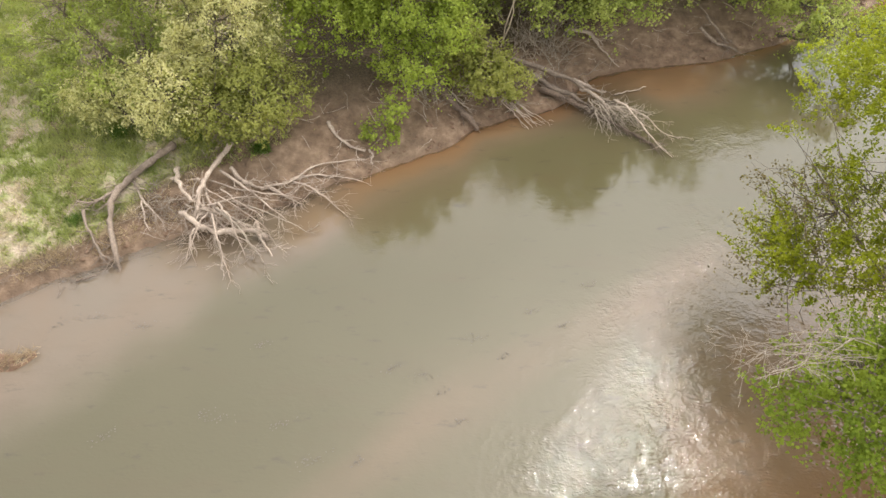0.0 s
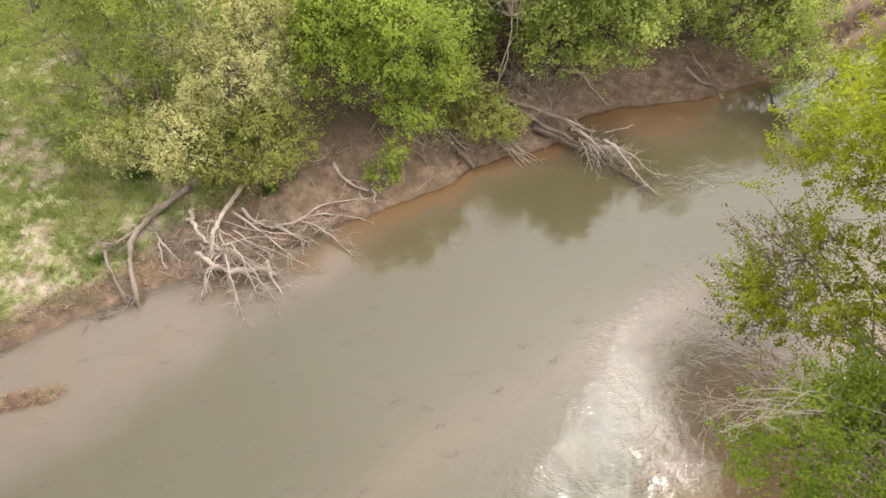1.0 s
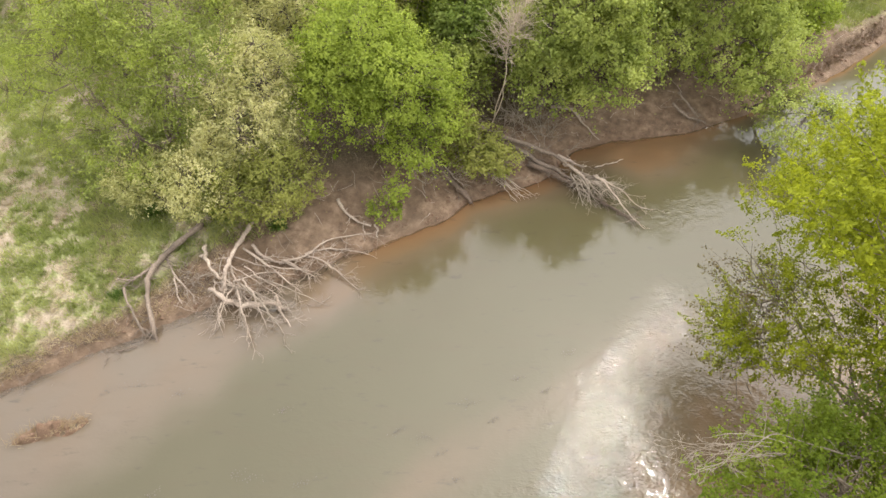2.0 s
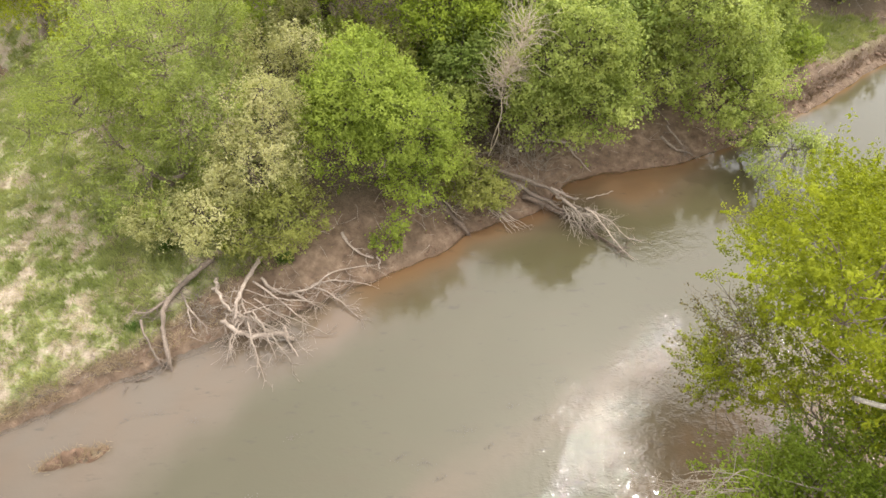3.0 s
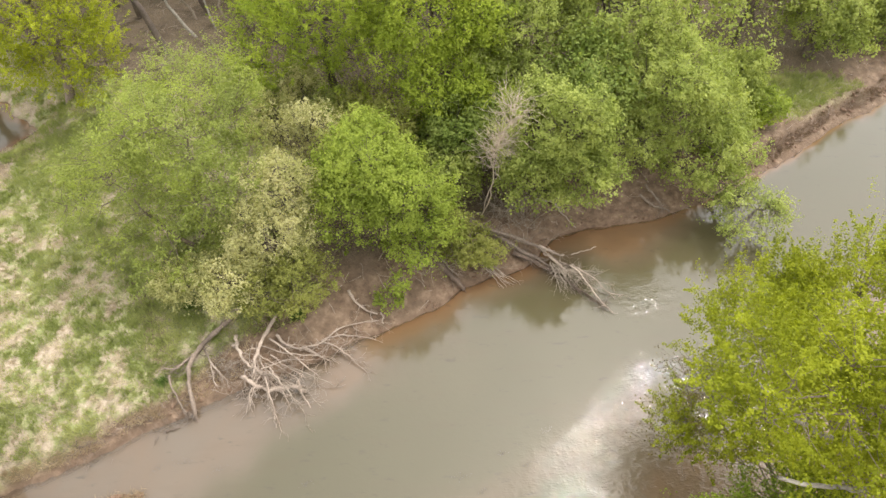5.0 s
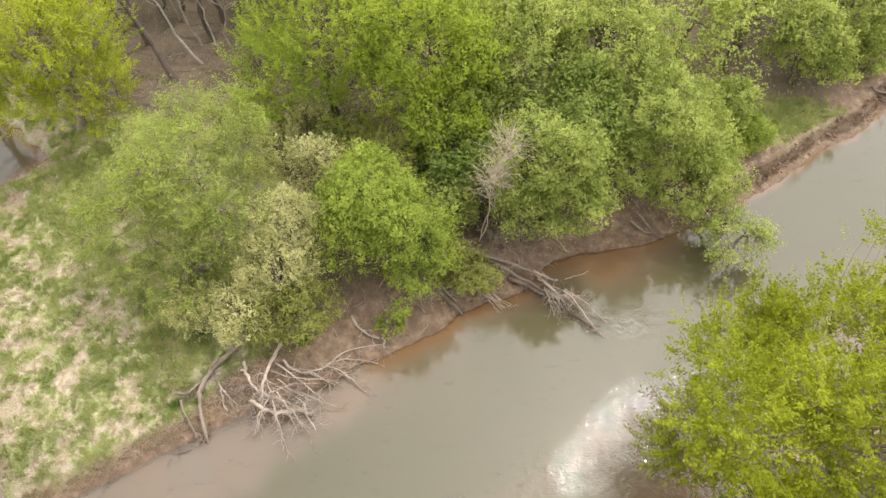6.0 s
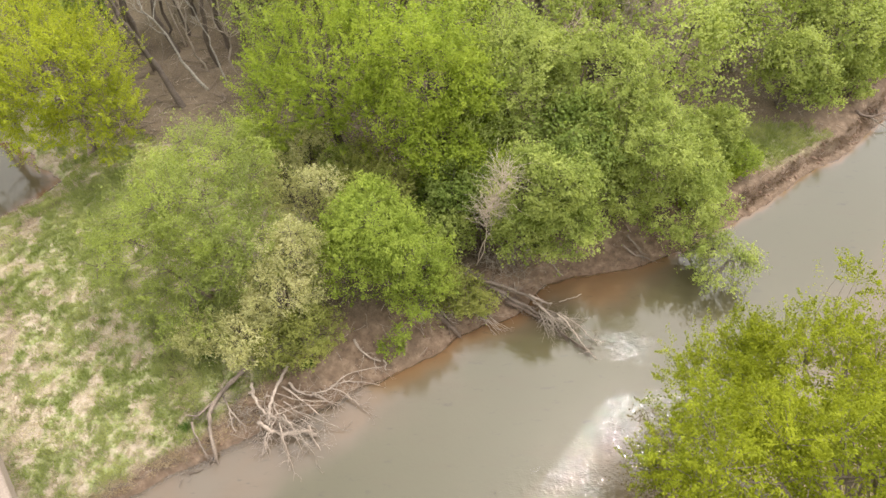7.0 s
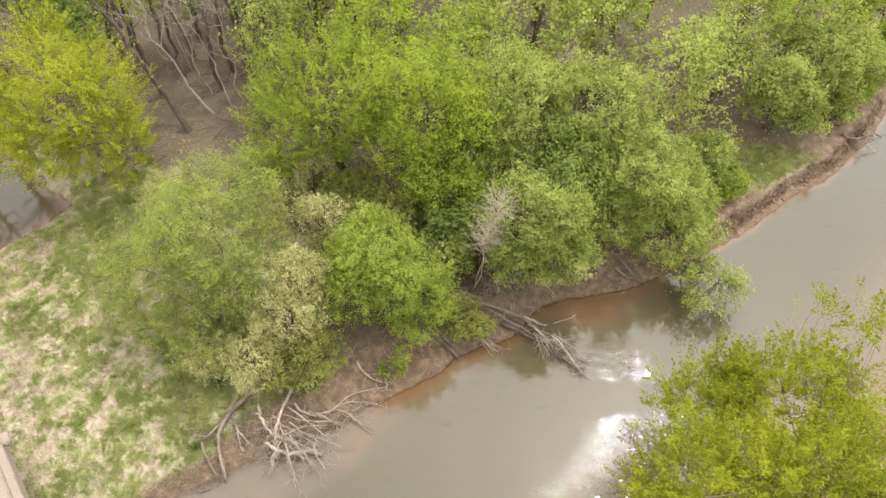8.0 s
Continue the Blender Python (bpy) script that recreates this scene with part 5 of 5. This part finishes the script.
GRASS = leaf_material("meadow_grass", (0.18, 0.22, 0.058), (0.32, 0.355, 0.12), (0.46, 0.46, 0.2))
FRINGE = leaf_material("bank_dry_grass", (0.23, 0.17, 0.105), (0.45, 0.35, 0.24), (0.55, 0.45, 0.325))
STRAW = leaf_material("dry_straw", (0.3, 0.24, 0.16), (0.5, 0.42, 0.31), (0.6, 0.52, 0.4))
rng = np.random.default_rng(91)
px_, py_ = rng.uniform(-24, -4.2, 60000), rng.uniform(9, 30, 60000)
pz_, pdf, pdn, pin, pdp = land(px_, py_)
green_ = turf_amount(px_, py_, pdf)
keep = (pdf > np.interp(px_, [-12, -9, -7], [0.5, 0.65, 1.6])) & (pdp < -0.2) & (py_ < 27 - 0.55 * (px_ + 14)) & (pz_ > 0.15) & (px_ + 0.4 * (pdf - 2) < -4.4)
lawn = keep & (green_ + rng.normal(0, 0.2, 60000) > 0.57)
dry = keep & (green_ + rng.normal(0, 0.12, 60000) < 0.47) & (rng.random(60000) < 0.4)
for nm, lab, mask, mat, hh in (("grass", "fresh green meadow grass in patches", lawn, GRASS, 0.13), ("dry_grass", "flattened dry straw between the green patches", dry, STRAW, 0.10)):
    gx_, gy_, gz_ = px_[mask], py_[mask], pz_[mask]
    gv, gf = blades(rng, gx_, gy_, gz_, 8, hh * (0.7 + 0.9 * np.clip(green_[mask], 0, 1)), 0.013, 0.75 if nm == "grass" else 1.5)
    ob = tagged(new(nm, mesh_of(nm, gv, gf)), lab, "grass", kind="stuff")
    ob.data.materials.append(mat)
# matted dry stems on the silt clump
q_ = spline([(-10.8, 7.48, 0), (-10.4, 7.66, 0), (-9.95, 7.85, 0), (-9.55, 7.86, 0), (-9.2, 8.08, 0)], 30)
jx, jy = q_[:, 0] + rng.normal(0, 0.09, len(q_)), q_[:, 1] + rng.normal(0, 0.09, len(q_))
gv, gf = blades(rng, jx, jy, np.full(len(q_), 0.10), 3, np.full(len(q_), 0.12), 0.007, 1.9)
part("dry_stem_mat", mesh_of("dry_stem_mat", gv - np.array(clump.location), gf), FRINGE, clump, "matted dry grass stems")
# dry stems that hang over the edge of the low bank
fx, fy = rng.uniform(-15, -6.5, 9000), rng.uniform(8.5, 15, 9000)
fz, fdf, _, _, _ = land(fx, fy)
m_ = (fdf > 0.25) & (fdf < np.interp(fx, [-15, -9, -6.5], [0.55, 0.7, 1.6]) + 0.4 * fbm(fx, fy, 0.6, 99)) & (fbm(fx, fy, 0.5, 94) > -0.12) & (rng.random(9000) < np.interp(fx, [-15, -8.8, -7.5, -6.5], [1, 0.6, 0.15, 0.1]))
gv, gf = blades(rng, fx[m_], fy[m_], fz[m_], 9, rng.uniform(0.08, 0.26, m_.sum()), 0.009, 1.3)
ob = tagged(new("bank_grass", mesh_of("bank_grass", gv, gf)), "brown dry grass and roots hanging over the low bank", "grass", kind="stuff")
ob.data.materials.append(FRINGE)
# torn roots and dead stems along the scarp of the bend
ROOTS = leaf_material("dead_roots", (0.075, 0.048, 0.03), (0.19, 0.13, 0.085), (0.27, 0.2, 0.135))
fx, fy = rng.uniform(12, 28, 26000), rng.uniform(20, 33, 26000)
fz, fdf, _, _, _ = land(fx, fy)
m_ = (fdf > 0.42) & (fdf < 0.82 + 0.25 * fbm(fx, fy, 0.9, 97)) & (fbm(fx, fy, 0.5, 98) > rng.uniform(-0.6, 0.25, 26000))
gv, gf = blades(rng, fx[m_], fy[m_], fz[m_], 6, rng.uniform(0.08, 0.24, m_.sum()), 0.012, 1.4)
ob = tagged(new("bank_roots", mesh_of("bank_roots", gv, gf)), "dark torn roots and dead stems along the eroded bank", "roots", kind="stuff")
ob.data.materials.append(ROOTS)
# bank fringe and cove grass
gx_, gy_ = rng.uniform(12, 24, 14000), rng.uniform(22, 31, 14000)
gz_, gdf_, _, _, _ = land(gx_, gy_)
m_ = (gdf_ > 1.0) & (np.exp(-(((gx_ - 17.5) / 2.9) ** 2 + ((gy_ - 27.0) / 1.5) ** 2)) > 0.5 * rng.random(14000) + 0.1)
gv, gf = blades(rng, gx_[m_], gy_[m_], gz_[m_], 7, np.full(m_.sum(), 0.22), 0.013, 0.7)
ob = tagged(new("grass", mesh_of("grass", gv, gf)), "green grass on the bank beyond the wood", "grass", kind="stuff")
ob.data.materials.append(GRASS)

# ---- litter: small sticks and clods on the mud and the wood's floor ----
rng = np.random.default_rng(95)
wood = Wood()
n_ = 0
while n_ < 1500:
    x, y = rng.uniform(-20, 24), rng.uniform(10, 38)
    z, df, dn, ins, dp = land(np.array([x]), np.array([y]))
    if df[0] < 0.25 or dp[0] > -0.5 or (x < -7 and df[0] > 2.2 and y < 27):
        continue
    a, ln, h = rng.uniform(0, 6.28), rng.uniform(0.15, 0.8), float(z[0])
    e = (x + ln * math.cos(a), y + ln * math.sin(a))
    he = on_land(*e)
    wood.add(bent(rng, (x, y, h + 0.02), (e[0], e[1], he + rng.uniform(0.01, 0.12)), 4, 0.3), np.linspace(rng.uniform(0.006, 0.02), 0.004, 4), 4)
    n_ += 1
ob = tagged(new("twig_litter", wood.mesh("twig_litter")), "small dry sticks scattered over the mud", "sticks", kind="stuff")
ob.data.materials.append(DRIFT)

wood = Wood()
for _ in range(260):
    x, y = rng.uniform(-16.5, -9), rng.uniform(27, 38)
    a, ln, h = rng.uniform(0, 6.28), rng.uniform(0.4, 2.2), on_land(x, y)
    e = (x + ln * math.cos(a), y + ln * math.sin(a))
    wood.add(bent(rng, (x, y, h + 0.03), (e[0], e[1], on_land(*e) + rng.uniform(0.03, 0.35)), 5, 0.3), np.linspace(rng.uniform(0.012, 0.035), 0.006, 5), 4)
ob = tagged(new("branch_litter", wood.mesh("branch_litter")), "fallen grey branches strewn over the wood's floor", "sticks", kind="stuff")
ob.data.materials.append(GREYWOOD)


def clods(count, seed):
    """Rounded lumps of soil along the foot of the cut bank, as arrays."""
    rng = np.random.default_rng(seed)
    bm = bmesh.new()
    bmesh.ops.create_icosphere(bm, subdivisions=1, radius=1.0)
    unit = np.array([w.co[:] for w in bm.verts])
    tri = np.array([[w.index for w in q.verts] for q in bm.faces])
    bm.free()
    vs, fs, k = [], [], 0
    while k < count:
        i = int(rng.integers(3, len(FAR) - 4))
        t = rng.random()
        x = FAR[i][0] * (1 - t) + FAR[i + 1][0] * t + rng.normal(0, 0.2)
        y = FAR[i][1] * (1 - t) + FAR[i + 1][1] * t + (abs(rng.normal(0.25, 0.45)) if x < 12 else rng.normal(0.68, 0.2))
        r = rng.uniform(0.015, 0.05) * (1.7 if x > 12 else 1.0)
        z = on_land(x, y)
        if z < 0.03 or x < -9:
            continue
        v = unit * rng.uniform(0.7, 1.3, unit.shape) * np.array([r * rng.uniform(0.9, 2.0), r * rng.uniform(0.9, 2.0), r * 0.6]) + np.array([x, y, z + r * 0.15])
        vs.append(v)
        fs.append(tri + k * len(unit))
        k += 1
    return np.concatenate(vs), np.concatenate(fs)


cv, cf = clods(520, 96)
ob = tagged(new("soil_clods", smooth_faces(mesh_of("soil_clods", cv, cf))), "crumbled brown soil clods along the waterline", "soil", kind="stuff")
ob.data.materials.append(MUD)

# ---- sodden leaves and twigs over the sand bar and the shallows ----
SODDEN = wood_material("sodden_leaves", (0.075, 0.063, 0.05), (0.14, 0.12, 0.095), 0.04)
sv, sf, base = [], [], 0
for x, y, r in ((-1.16, 7.72, 0.14), (-0.47, 7.58, 0.2), (-0.03, 7.17, 0.1), (-2.59, 5.63, 0.24), (-1.68, 5.63, 0.09), (-4.81, 6.61, 0.26), (-7.03, 6.09, 0.16), (2.79, 8.94, 0.1),
                (1.36, 8.07, 0.09), (0.74, 8.54, 0.22), (-6.95, 8.88, 0.24), (-4.16, 8.36, 0.14), (0.4, 6.5, 0.08), (2.1, 9.3, 0.12), (-8.2, 9.1, 0.2), (-8.9, 8.9, 0.16), (-3.4, 6.4, 0.12), (3.6, 10.1, 0.16)):
    n_ = int(8 + 90 * r)
    a = 0.5 + rng.normal(0, 0.3)
    u, w = rng.normal(0, r * 0.9, n_), rng.normal(0, r * 0.35, n_)
    pos = np.stack([x + u * math.cos(a) - w * math.sin(a), y + u * math.sin(a) + w * math.cos(a), rng.uniform(0.003, 0.006, n_)], 1)
    lv, lf = leaf_mesh(rng, pos, np.tile([math.cos(a), math.sin(a), 0.0], (n_, 1)), np.tile([0.0, 0.0, 1.0], (n_, 1)), 0.05, 0.55)
    lv[:, 2] = 0.003 + 0.3 * np.abs(lv[:, 2])
    sv.append(lv)
    sf.append(lf + base)
    base += len(lv)
ob = tagged(new("sodden_litter", mesh_of("sodden_litter", np.concatenate(sv), np.concatenate(sf))), "grey-brown sodden leaves drifting over the sand bar", "leaves", kind="stuff")
ob.data.materials.append(SODDEN)

# ---- single dark tufts on the bank ----
TUFT = leaf_material("dark_grass_tuft", (0.07, 0.13, 0.03), (0.15, 0.23, 0.05), (0.2, 0.28, 0.07))
for x, y, n_, h in ((-5.06, 14.3, 60, 0.26), (-9.35, 11.75, 34, 0.18), (-6.9, 14.5, 60, 0.24), (-8.9, 14.6, 60, 0.28)):
    gv, gf = blades(rng, rng.normal(0, 0.1, n_), rng.normal(0, 0.08, n_), np.zeros(n_), 8, np.full(n_, h), 0.011, 0.7)
    tuft = tagged(new("grass_tuft", mesh_of("grass_tuft", gv, gf)), "dark green grass tuft on the bank", "grass", "tufts on the bank")
    tuft.location = (x, y, on_land(x, y))
    tuft.data.materials.append(TUFT)
